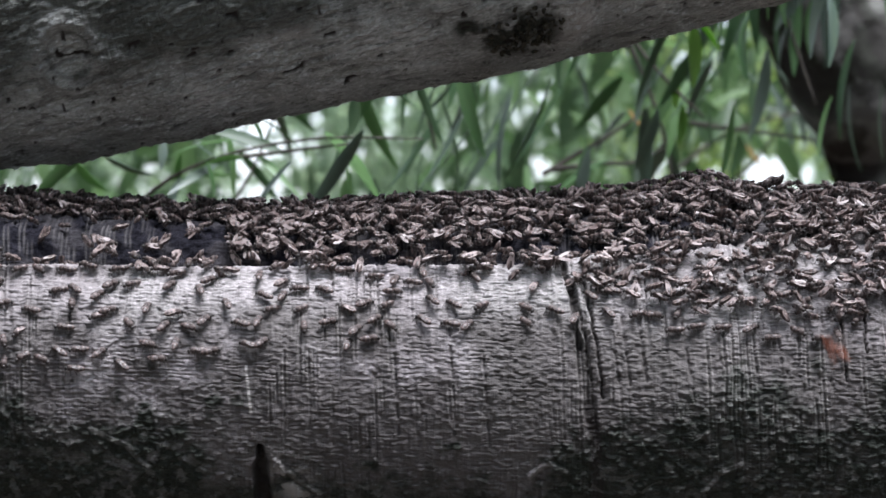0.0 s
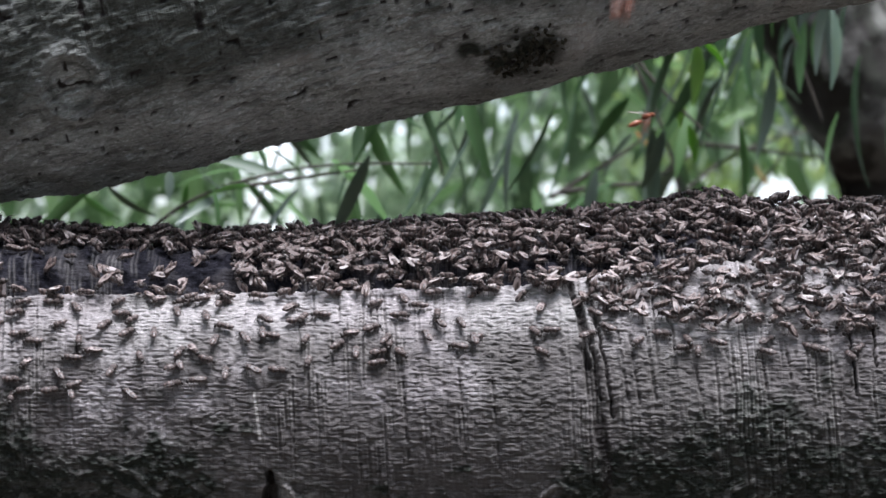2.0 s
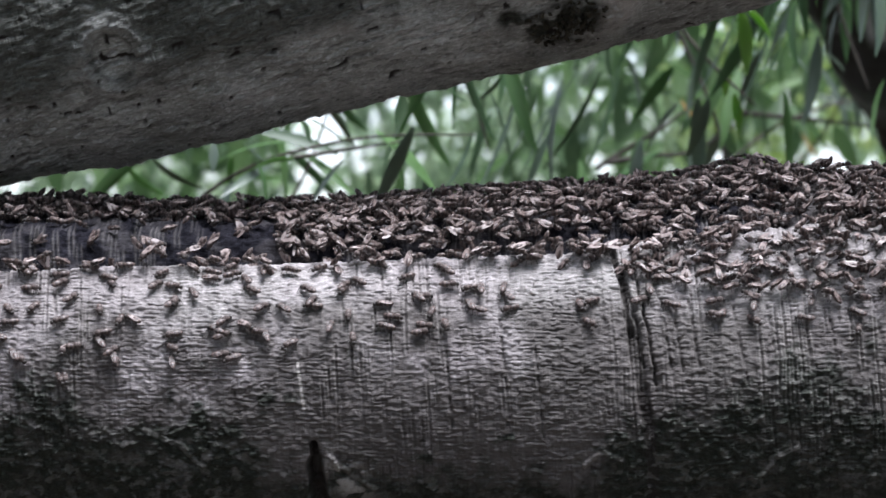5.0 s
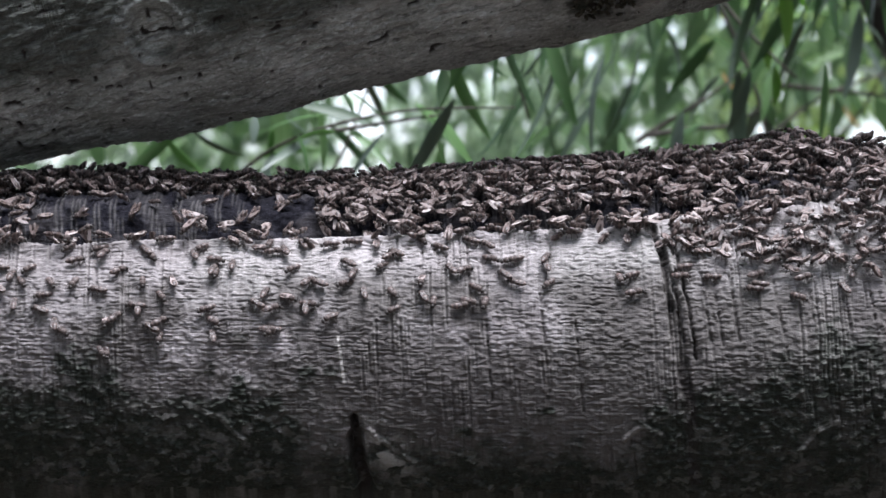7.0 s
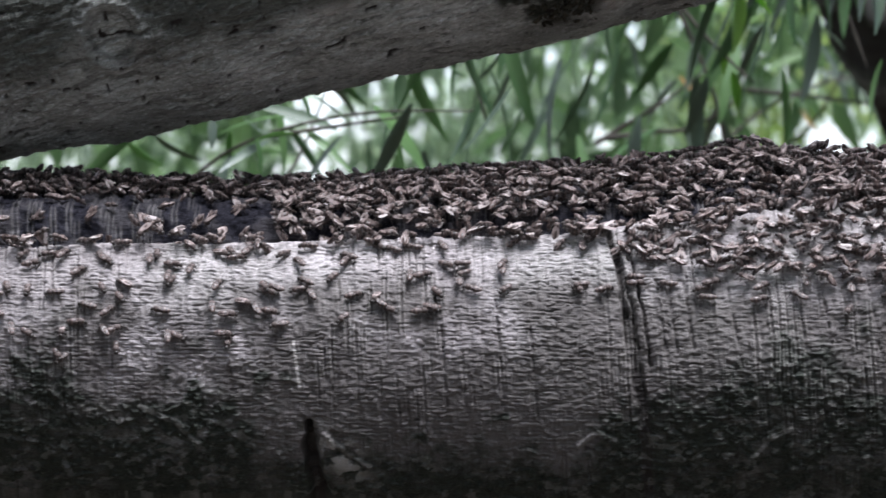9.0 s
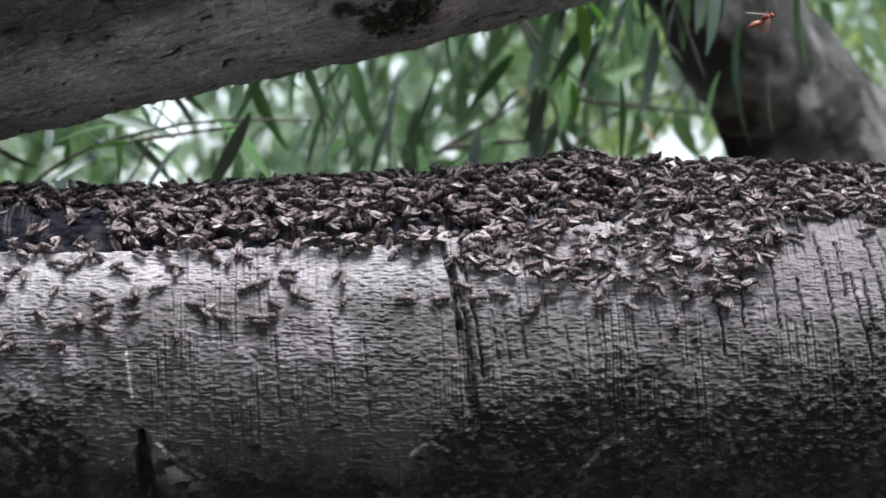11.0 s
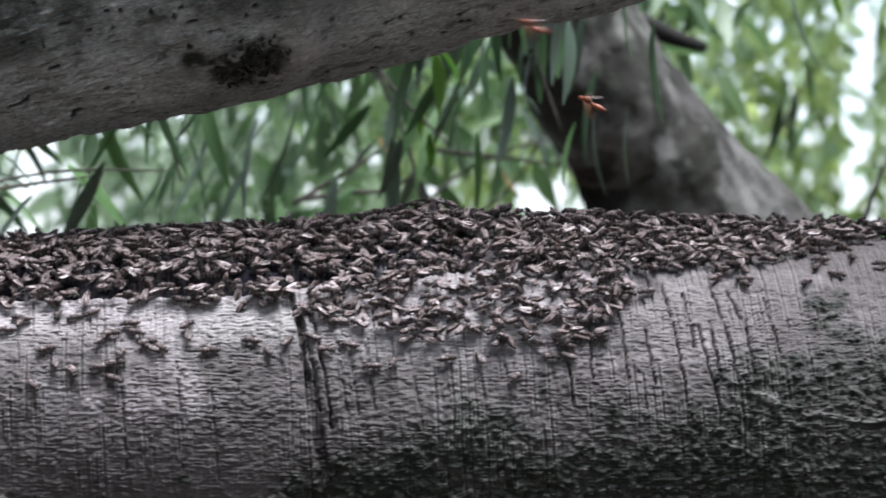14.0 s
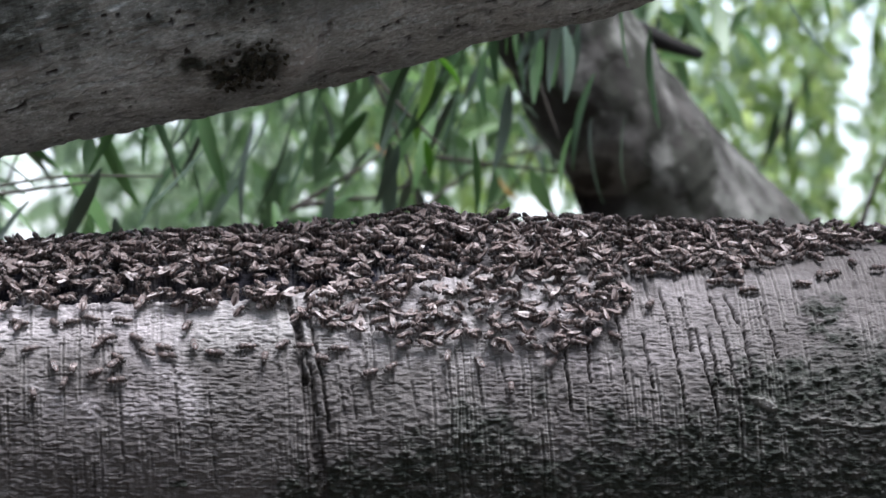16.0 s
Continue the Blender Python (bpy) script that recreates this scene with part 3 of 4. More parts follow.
    line = fbm((X + 0.2 * S) * 60 + 2 * fbm(X * 70, S * 70, 117), S * 260 - X * 40, 114, 2)
    crease = vnoise((X + 0.25 * S) * 75 + 2 * fbm(X * 60, S * 60, 121), S * 300 - X * 40, 122)
    crease = (1 - ramp(crease, 0.16, 0.30)) * ramp(vnoise(X * 30, S * 34, 115), 0.25, 0.6)
    pits = np.maximum(pits, ramp(vnoise(X * 95, S * 110, 123), 0.93, 0.96))
    crack = np.clip((1 - ramp(np.abs(line - 0.5), 0.0, 0.03)) * ramp(vnoise(X * 34, S * 34, 115), 0.3, 0.7) * 0.45 + 0.5 * crease + pits, 0, 1)
    bare = 0.35 * np.exp(-((X + 0.089) / 0.012) ** 2 - ((S + 0.068) / 0.005) ** 2) + 0.45 * rib + 0.10 * ring * vnoise(X * 120, S * 120, 125)
    R = R - 0.0018 * crack - 0.0022 * furrows
    z0 = edge + rad * 1.03
    P = np.stack([X - slope * R * np.sin(A), 0.042 - R * np.cos(A), z0 + R * np.sin(A)], -1)
    P[:, :, 0] -= slope * rad
    P = HINGE + NEARER * (P - HINGE)
    me = grid_mesh("upper_limb", P, {"moss": moss, "crack": crack, "wound": np.zeros_like(X), "bare": bare})
    return part("upper_limb", me, UPPER_BARK, parent, "rising grey limb with a round branch scar and dark lichen")


def tube(points, radii, rings=60, around=20, rough=0.0, seed=0, carve=None):
    """A tapered, uneven tube through points, as a mesh."""
    pts = [Vector(p) for p in points]
    t = np.linspace(0, len(pts) - 1, rings)
    out = []
    n = len(pts)
    for u in t:
        i = min(int(u), n - 2)
        f = u - i
        p0, p1, p2, p3 = pts[max(i - 1, 0)], pts[i], pts[i + 1], pts[min(i + 2, n - 1)]
        c = 0.5 * ((2 * p1) + (p2 - p0) * f + (2 * p0 - 5 * p1 + 4 * p2 - p3) * f * f + (3 * p1 - p0 - 3 * p2 + p3) * f ** 3)
        d = (0.5 * ((p2 - p0) + 2 * (2 * p0 - 5 * p1 + 4 * p2 - p3) * f + 3 * (3 * p1 - p0 - 3 * p2 + p3) * f * f)).normalized()
        r = radii[i] * (1 - f) + radii[i + 1] * f
        side = d.cross(Vector((0.13, 1, 0.21))).normalized()
        up = side.cross(d)
        row = []
        for k in range(around):
            w = 2 * math.pi * k / around
            q = r * (1 + rough * (2 * float(fbm(np.array(u * 1.6), np.array(math.cos(w) * 2 + 5 + math.sin(w) * 3), seed)) - 1))
            row.append(c + side * (q * math.cos(w)) + up * (q * math.sin(w)))
        out.append(row)
    P = np.array([[list(v) for v in row] for row in out])
    return grid_mesh("tube", *carve(P)) if carve else grid_mesh("tube", P, {})


# ---- the setting ----
def build_ground():
    n = 60
    g = np.sign(np.linspace(-1, 1, n)) * np.abs(np.linspace(-1, 1, n)) ** 3 * 400
    X, Y = np.meshgrid(g, g + 5, indexing="ij")
    Z = -1.55 + 0.25 * (fbm(X * 0.3, Y * 0.3, 200) - 0.5)
    ob = part("ground", grid_mesh("ground", np.stack([X, Y, Z], -1), {}, closed=False), LITTER)
    return tagged(ob, "dark forest floor covered with leaf litter", "ground", kind="structure")


build_ground()

# ---- the near tree ----
tree = tagged(new("tree"), "grey-barked tree with two low limbs, one covered in bees", "tree")
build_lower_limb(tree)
build_upper_limb(tree)
build_lichen(tree, 0.044, -1.00, 0.012, 90, 1)
part("trunk", tube([(-1.15, 0.05, -1.7), (-1.2, 0.05, -0.7), (-1.25, 0.06, 0.1), (-1.2, 0.08, 1.2), (-1.15, 0.1, 2.4)], [0.42, 0.33, 0.30, 0.24, 0.18], 40, 24, 0.15, 4), LIMB_BARK, tree)

# ---- the tree behind ----
behind = tagged(new("leaning_tree"), "leaning brown tree with a dark hollow behind the limbs", "tree")
def hollowed(P):
    """Bark plates, moss, one dark-coloured hollow and a left side painted as shaded, on the leaning trunk."""
    X, Y, Z = P[..., 0], P[..., 1], P[..., 2]
    front = ramp(-Y, -1.09, -1.03)
    # hollow: pushed inwards, and coloured dark through the crack mask
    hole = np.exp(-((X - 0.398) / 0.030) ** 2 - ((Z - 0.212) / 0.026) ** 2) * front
    u, v = X * 30 + Y * 30, Z * 18 + X * 8
    P = P.copy()
    P[..., 1] += 0.05 * hole - 0.010 * (fbm(u, v, 140, 4) - 0.5)
    P[..., 0] += 0.012 * (fbm(u + 9, v, 141, 4) - 0.5)
    P[..., 2] += 0.010 * (fbm(u, v + 9, 142, 3) - 0.5)
    plates = fbm(u * 2.2, v * 2.2, 143, 4)
    # shade of the trunk's left side, painted through the moss mask below
    left = ramp(-(X + 0.85 * Z), -0.655, -0.60)
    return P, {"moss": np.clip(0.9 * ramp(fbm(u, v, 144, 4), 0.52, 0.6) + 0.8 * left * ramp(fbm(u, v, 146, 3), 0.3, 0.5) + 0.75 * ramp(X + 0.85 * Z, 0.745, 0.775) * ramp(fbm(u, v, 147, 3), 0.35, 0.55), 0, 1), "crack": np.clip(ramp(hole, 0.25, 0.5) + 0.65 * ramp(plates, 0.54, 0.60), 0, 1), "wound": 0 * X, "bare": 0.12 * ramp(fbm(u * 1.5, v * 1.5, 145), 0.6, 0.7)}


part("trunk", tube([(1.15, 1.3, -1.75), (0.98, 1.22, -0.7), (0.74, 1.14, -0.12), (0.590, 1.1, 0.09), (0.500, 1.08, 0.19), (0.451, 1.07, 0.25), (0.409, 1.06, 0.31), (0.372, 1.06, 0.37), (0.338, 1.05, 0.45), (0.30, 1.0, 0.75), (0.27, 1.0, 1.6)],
     [0.16, 0.14, 0.12, 0.101, 0.088, 0.078, 0.070, 0.066, 0.066, 0.06, 0.05], 420, 110, 0.10, 9, hollowed), TRUNK_BARK, behind, "brown blotched trunk with a dark hollow")
part("side_branch", tube([(0.37, 1.12, 0.42), (0.46, 1.22, 0.40), (0.515, 1.26, 0.386), (0.545, 1.3, 0.383)], [0.02, 0.012, 0.008, 0.005], 24, 12, 0.2, 3), DARK_WOOD, behind)


# ---- leaves ----
def leaf_mesh(name, length, width, curl=0.15, fold=0.25, n=7):
    """A lance-shaped leaf from its stalk at the origin along +x, folded at the midrib, with real thickness."""
    V, F = [], []
    for side in (0, 1):
        for i in range(n + 1):
            u = i / n
            w = 0.5 * width * (math.sin(math.pi * min(1, u * 0.94 + 0.03)) ** 0.8) * (1.15 - 0.5 * u)
            x, z = length * (u - 0.12 * curl * u * u), -curl * length * u * u
            th = 0.0002 * (1 if side == 0 else -1)
            V += [(x, -w, z + fold * w + th), (x, 0, z + th), (x, w, z + fold * w + th)]
    m = 3 * (n + 1)
    for i in range(n):
        for j in range(2):
            q = [3 * i + j, 3 * i + 3 + j, 3 * i + 4 + j, 3 * i + 1 + j]
            F.append(q)
            F.append([m + k for k in reversed(q)])
    return np.array(V), np.array(F)


def leaf_object(parent, place, length, width, material, curl=0.2, label=""):
    key = (round(length, 3), round(width, 3), material.name, round(curl, 1))
    if key not in LEAF_CACHE:
        v, f = leaf_mesh("leaf", length, width, curl)
        me = np_mesh("leaf", v, f)
        me.materials.append(material)
        LEAF_CACHE[key] = me
    return part("leaf", LEAF_CACHE[key], None, parent, label, place)


LEAF_CACHE = {}


def hang(x, y, z, down, turn, spin):
    """Pose of a leaf at its stalk: it points turn degrees round z, dips by down degrees, and is spun about its length."""
    return pose(x, y, z) @ pose(0, 0, 0, 0, 0, turn) @ pose(0, 0, 0, 0, down, 0) @ pose(0, 0, 0, spin, 0, 0)


rng = random.Random(11)
SWAY = []


def build_shrub(name, label, twigs, leaves, spread, drop, chosen=(), stem=None, thick=1.0, slim=1.0, lean=None):
    """A shrub: a stem to the ground, twigs, and a leaf for each (stalk on a twig)."""
    shrub = tagged(new(name), label, "shrub")
    for bx, bz, tx, tz, y, w, stuff in chosen:
        d = Vector((tx - bx, rng.uniform(-0.012, 0.012), tz - bz))
        m = d.to_track_quat("X", "Y").to_matrix().to_4x4()
        lay = Matrix.Translation((bx, y, bz)) @ m @ pose(0, 0, 0, 90 * (-1 if rng.random() < 0.5 else 1) + rng.uniform(-35, 35), 0, 0)
        ob = leaf_object(shrub, lay, d.length, w * (0.7 if stuff is DULL_LEAF else 0.9), stuff, 0.12)
        SWAY.append(ob)
    x0, y0 = twigs[0][0][0], twigs[0][0][1]
    part("stem", tube(stem or [(x0 + 0.1, y0 + 0.25, -1.7), (x0, y0 + 0.1, -0.6), twigs[0][0]], [0.014, 0.010, 0.008, 0.006, 0.005], 24, 8, 0.1, 2), TWIG, shrub)
    for pts in twigs:
        part("twig", tube(pts, [thick * q for q in (0.005, 0.0038, 0.0028, 0.0016)], 20, 7, 0.12, 5), TWIG, shrub)
    for i in range(leaves):
        pts = twigs[rng.randrange(len(twigs))]
        u = rng.random() * (len(pts) - 1)
        k = min(int(u), len(pts) - 2)
        p = Vector(pts[k]).lerp(Vector(pts[k + 1]), u - k)
        p += Vector((rng.gauss(0, spread), rng.gauss(0, spread), rng.gauss(0, spread * 0.5)))
        size = rng.uniform(0.05, 0.10)
        down = rng.gauss(drop, 22 if lean is None else 13)
        mid = p - Vector((0, 0, 0.4 * size))
        if 0.095 < (mid.x + 0.013) / (mid.y + 1.715) < 0.137 and (mid.z - 0.12) / (mid.y + 1.715) < 0.046:
            continue  # an opening in the twigs
        ob = leaf_object(shrub, hang(*p, down, rng.uniform(0, 360) if lean is None else rng.gauss(lean, 60), rng.uniform(-70, 70)), round(size * 100) / 100, round(size * slim * rng.uniform(0.2, 0.32), 3), rng.choice((LEAF, LEAF, DULL_LEAF)), 0.2)
        if i % 6 == 0:
            SWAY.append(ob)
    return shrub


# stalk x and z, tip x and z, depth, width, kind
NEAR_LEAVES = [
    (-0.072, 0.229, -0.075, 0.200, 0.35, 0.012, DARK_LEAF),
    (-0.099, 0.207, -0.046, 0.158, 0.50, 0.028, LEAF),
    (-0.023, 0.210, -0.040, 0.159, 0.55, 0.027, LEAF),
    (-0.042, 0.243, -0.028, 0.228, 0.50, 0.013, LEAF),
    (0.000, 0.257, -0.020, 0.228, 0.60, 0.016, DARK_LEAF),
    (-0.217, 0.193, -0.216, 0.171, 0.40, 0.012, DULL_LEAF),
    (-0.275, 0.184, -0.236, 0.160, 0.50, 0.022, DARK_LEAF),
    (-0.310, 0.182, -0.283, 0.151, 0.60, 0.021, LEAF),
    (-0.181, 0.211, -0.168, 0.153, 0.55, 0.011, LEAF),
    (-0.188, 0.180, -0.177, 0.150, 0.45, 0.011, LEAF),
    (-0.203, 0.197, -0.177, 0.175, 0.50, 0.008, DULL_LEAF),
    (-0.151, 0.212, -0.140, 0.195, 0.40, 0.010, DARK_LEAF),
    (-0.147, 0.214, -0.110, 0.193, 0.45, 0.011, DARK_LEAF)]
HANGING_LEAVES = [
    (0.016, 0.267, -0.001, 0.185, 0.60, 0.012, DULL_LEAF),
    (0.032, 0.245, -0.001, 0.167, 0.65, 0.013, DULL_LEAF),
    (0.052, 0.262, 0.024, 0.171, 0.70, 0.015, DARK_LEAF),
    (-0.007, 0.276, -0.037, 0.167, 0.75, 0.016, LEAF),
    (0.063, 0.262, 0.031, 0.202, 0.60, 0.011, DARK_LEAF),
    (0.086, 0.269, 0.056, 0.175, 0.70, 0.015, DARK_LEAF),
    (0.109, 0.291, 0.079, 0.178, 0.80, 0.012, LEAF),
    (0.011, 0.230, -0.019, 0.160, 0.55, 0.008, DULL_LEAF),
    (0.043, 0.214, 0.016, 0.163, 0.65, 0.014, DULL_LEAF),
    (0.185, 0.318, 0.150, 0.239, 0.60, 0.025, DARK_LEAF),
    (0.197, 0.313, 0.169, 0.238, 0.65, 0.013, DARK_LEAF),
    (0.197, 0.314, 0.205, 0.260, 0.60, 0.019, BRIGHT_LEAF),
    (0.168, 0.238, 0.154, 0.187, 0.55, 0.019, DULL_LEAF)]
SIDE_LEAVES = [
    (0.170, 0.257, 0.187, 0.234, 0.92, 0.012, DRY_LEAF),
    (0.202, 0.314, 0.224, 0.294, 0.60, 0.014, BRIGHT_LEAF),
    (0.197, 0.268, 0.193, 0.247, 0.70, 0.013, BRIGHT_LEAF),
    (0.201, 0.250, 0.206, 0.217, 0.70, 0.013, BRIGHT_LEAF),
    (0.232, 0.316, 0.210, 0.227, 0.70, 0.013, LEAF),
    (0.254, 0.330, 0.232, 0.245, 0.75, 0.012, LEAF),
    (0.234, 0.247, 0.238, 0.177, 0.60, 0.010, LEAF),
    (0.268, 0.299, 0.290, 0.285, 0.90, 0.018, DULL_LEAF),
    (0.305, 0.299, 0.323, 0.283, 0.90, 0.015, DULL_LEAF),
    (0.342, 0.248, 0.362, 0.219, 1.45, 0.015, DRY_LEAF),
    (0.311, 0.359, 0.306, 0.285, 0.80, 0.015, LEAF),
    (0.334, 0.365, 0.326, 0.310, 0.85, 0.018, LEAF),
    (0.294, 0.349, 0.289, 0.295, 0.80, 0.013, LEAF),
    (0.558, 0.405, 0.578, 0.330, 0.90, 0.026, DARK_LEAF),
    (0.592, 0.413, 0.609, 0.376, 0.90, 0.014, BRIGHT_LEAF)]


build_shrub("willow_leaved_shrub", "green shrub with long hanging lance-shaped leaves", [
    [(0.05, 0.75, 0.50), (0.10, 0.72, 0.40), (0.16, 0.7, 0.30), (0.22, 0.7, 0.24)],
    [(0.00, 0.60, 0.46), (-0.03, 0.6, 0.38), (-0.03, 0.6, 0.28), (-0.01, 0.6, 0.20)],
    [(0.05, 0.7, 0.46), (0.12, 0.65, 0.40), (0.21, 0.62, 0.38), (0.30, 0.6, 0.36)],
    [(0.12, 0.9, 0.50), (0.15, 0.9, 0.36), (0.20, 0.9, 0.24), (0.22, 0.9, 0.14)],
    [(0.25, 0.8, 0.52), (0.28, 0.8, 0.42), (0.30, 0.8, 0.34), (0.33, 0.8, 0.26)]], 165, 0.045, 62, HANGING_LEAVES, [(0.62, 1.42, -1.75), (0.5, 1.36, -0.2), (0.36, 1.27, 0.52), (0.2, 1.0, 0.7), (0.05, 0.75, 0.5)], 0.6, 0.58, 180)
low_shrub = build_shrub("low_shrub", "green shrub with sparse pointed leaves on thin twigs", [
    [(-0.30, 0.6, 0.10), (-0.22, 0.55, 0.17), (-0.12, 0.5, 0.20), (-0.02, 0.5, 0.205)],
    [(-0.45, 0.7, 0.08), (-0.36, 0.7, 0.15), (-0.30, 0.7, 0.2), (-0.22, 0.7, 0.24)],
    [(-0.30, 0.8, 0.05), (-0.20, 0.8, 0.14), (-0.16, 0.8, 0.22), (-0.15, 0.8, 0.28)],
    [(-0.185, 0.5, 0.182), (-0.141, 0.5, 0.189), (-0.105, 0.5, 0.195), (-0.07, 0.5, 0.2)]], 24, 0.03, 20, NEAR_LEAVES, None, 0.4, 0.5)
build_shrub("thin_shrub", "thin shrub with yellowing leaves in front of the leaning tree", [
    [(0.16, 1.3, 0.08), (0.24, 1.3, 0.20), (0.32, 1.35, 0.26), (0.42, 1.4, 0.29)],
    [(0.20, 1.5, 0.08), (0.30, 1.5, 0.18), (0.36, 1.45, 0.24), (0.40, 1.4, 0.33)],
    [(0.237, 1.15, 0.257), (0.289, 1.15, 0.252), (0.335, 1.15, 0.248), (0.394, 1.15, 0.242)],
    [(0.092, 0.95, 0.192), (0.123, 0.95, 0.212), (0.155, 0.95, 0.232), (0.192, 0.95, 0.26)],
    [(0.10, 0.9, 0.196), (0.142, 0.9, 0.203), (0.179, 0.9, 0.207), (0.221, 0.9, 0.233)],
    [(0.653, 1.0, 0.177), (0.666, 1.0, 0.222), (0.68, 1.0, 0.256), (0.699, 1.0, 0.296)],
    [(0.752, 2.0, 0.293), (0.774, 2.0, 0.336), (0.796, 2.0, 0.382), (0.826, 2.0, 0.429)]], 34, 0.03, 50, SIDE_LEAVES, None, 0.6, 0.7)


def swinging_leaf(shrub, length, width, material, label):
    """A leaf on a long stalk that the wind swings down into the open and back."""
    return leaf_object(shrub, pose(0, 0, 0), length, width, material, 0.1, label)


BIG_LEAF = swinging_leaf(low_shrub, 0.062, 0.036, BRIGHT_LEAF, "broad green leaf swung by the wind")
ROUND_LEAF = swinging_leaf(low_shrub, 0.034, 0.034, DARK_LEAF, "dark rounded leaf swung by the wind")


def far_leaves(name, count, box, size, seed, gaps=(), thin=0.45, material=None, wide=0.42):
    """A far mass of leaves in one mesh, thinned by noise and by open gaps (x at y, half width)."""
    r = np.random.RandomState(seed)
    v0, f0 = leaf_mesh("leaf", 1.0, wide, 0.2, 0.2, 3)
    v0, f0 = v0[:12], f0[0::2][:6]
    (xa, xb), (ya, yb), (za, zb) = box
    x, y, z = r.uniform(xa, xb, count), r.uniform(ya, yb, count), r.uniform(za, zb, count)
    keep = fbm(x * 2.2 + 40, z * 2.2 + y * 0.7, seed, 3) > thin
    for gx, gy, gw, top in gaps:
        mid = gx * (y + 1.72) / (gy + 1.72)
        high = (z - 0.12) * (gy + 1.72) / (y + 1.72) + 0.12 > top
        keep &= high | (np.abs(x - mid) > gw * (0.3 + 1.4 * vnoise(z * 13, y * 3, seed)))
    x, y, z = x[keep], y[keep], z[keep]
    n = len(x)
    s = size * r.uniform(0.6, 1.3, n)
    yaw, dip, roll = r.uniform(0, 6.283, n), r.normal(0.6, 0.6, n), r.normal(0, 0.8, n)
    cy, sy, cd, sd, cr, sr = np.cos(yaw), np.sin(yaw), np.cos(dip), np.sin(dip), np.cos(roll), np.sin(roll)
    M = np.empty((n, 3, 3))
    M[:, 0, 0], M[:, 0, 1], M[:, 0, 2] = cy * cd, cy * sd * sr - sy * cr, cy * sd * cr + sy * sr
    M[:, 1, 0], M[:, 1, 1], M[:, 1, 2] = sy * cd, sy * sd * sr + cy * cr, sy * sd * cr - cy * sr
    M[:, 2, 0], M[:, 2, 1], M[:, 2, 2] = -sd, cd * sr, cd * cr
    V = np.einsum("nij,vj->nvi", M, v0) * s[:, None, None] + np.stack([x, y, z], -1)[:, None, :]
    F = f0[None] + (np.arange(n) * len(v0))[:, None, None]
    me = np_mesh(name, V.reshape(-1, 3), F.reshape(-1, 4))
    return part(name, me, material or FAR_LEAF)


tagged(far_leaves("pale_thicket", 15500, ((-1.6, 0.40), (3.2, 5.4), (-0.6, 1.0)), 0.048, 7, [(-0.36, 4, 0.062, 9)], 0.36, HAZED_LEAF),
       "loose thicket of blurred pale bluish-green leaves", "foliage", kind="stuff")
tagged(far_leaves("far_foliage", 15500, ((0.36, 2.3), (3.2, 5.4), (-0.6, 1.0)), 0.048, 3, [(1.335, 4, 0.028, 9), (0.685, 4, 0.10, 0.34)], 0.36),
       "loose mass of blurred bright green leaves far behind", "foliage", kind="stuff")
tagged(far_leaves("far_woods", 24000, ((-6, 7), (7.0, 12.0), (-1.4, 1.9)), 0.15, 5, [(-0.37, 4, 0.12, 9), (1.335, 4, 0.05, 9), (0.685, 4, 0.15, 0.34)], 0.24, HAZED_LEAF),
       "distant pale green undergrowth with bright gaps", "foliage", kind="stuff")


tagged(far_leaves("mid_foliage", 3300, ((-0.55, 0.62), (1.35, 2.7), (-0.3, 0.75)), 0.075, 13, [(-0.16, 4, 0.13, 9), (-0.36, 4, 0.06, 9), (0.67, 4, 0.19, 0.37)], 0.40, MID_LEAF, 0.3),
       "dense blurred green leaves behind the hanging shrub", "foliage", kind="stuff")


def build_skylight_screen(count, seed):
    """An added, unseen screen against low skylight on all sides: big leaf sprays in a ring, open to the sky above."""
    r = np.random.RandomState(seed)
    v0, f0 = leaf_mesh("leaf", 1.0, 0.5, 0.2, 0.2, 3)
    v0, f0 = v0[:12], f0[0::2][:6]
    w, d, z = r.uniform(0, 2 * math.pi, count), r.uniform(5.5, 9.0, count), r.uniform(-1.5, 11.0, count)
    x, y = d * np.cos(w), -1.7 + d * np.sin(w)
    keep = (fbm(w * 5, z * 0.6, seed) > 0.3) & ((np.abs(w - math.pi / 2) > 0.55) | (z > 3.0))
    x, y, z = x[keep], y[keep], z[keep]
    n = len(x)
    turn, lean = r.uniform(0, 6.283, n), r.uniform(-1.3, 1.3, n)
    ax = np.stack([np.cos(turn) * np.cos(lean), np.sin(turn) * np.cos(lean), -np.sin(lean)], -1)
    ay = np.stack([-np.sin(turn), np.cos(turn), 0 * turn], -1)
    az = np.cross(ax, ay)
    s = r.uniform(0.35, 0.75, n)[:, None, None]
    V = (ax[:, None] * v0[:, 0, None] + ay[:, None] * v0[:, 1, None] + az[:, None] * v0[:, 2, None]) * s + np.stack([x, y, z], -1)[:, None]
    F = f0[None] + (np.arange(n) * len(v0))[:, None, None]
    return part("woods", np_mesh("woods", V.reshape(-1, 3), F.reshape(-1, 4)), SCREEN_LEAF)


# added out of view, to keep sideways skylight off the limbs
tagged(build_skylight_screen(21000, 9), "unseen ring of dark green leaves added to block low skylight", "foliage", kind="stuff")


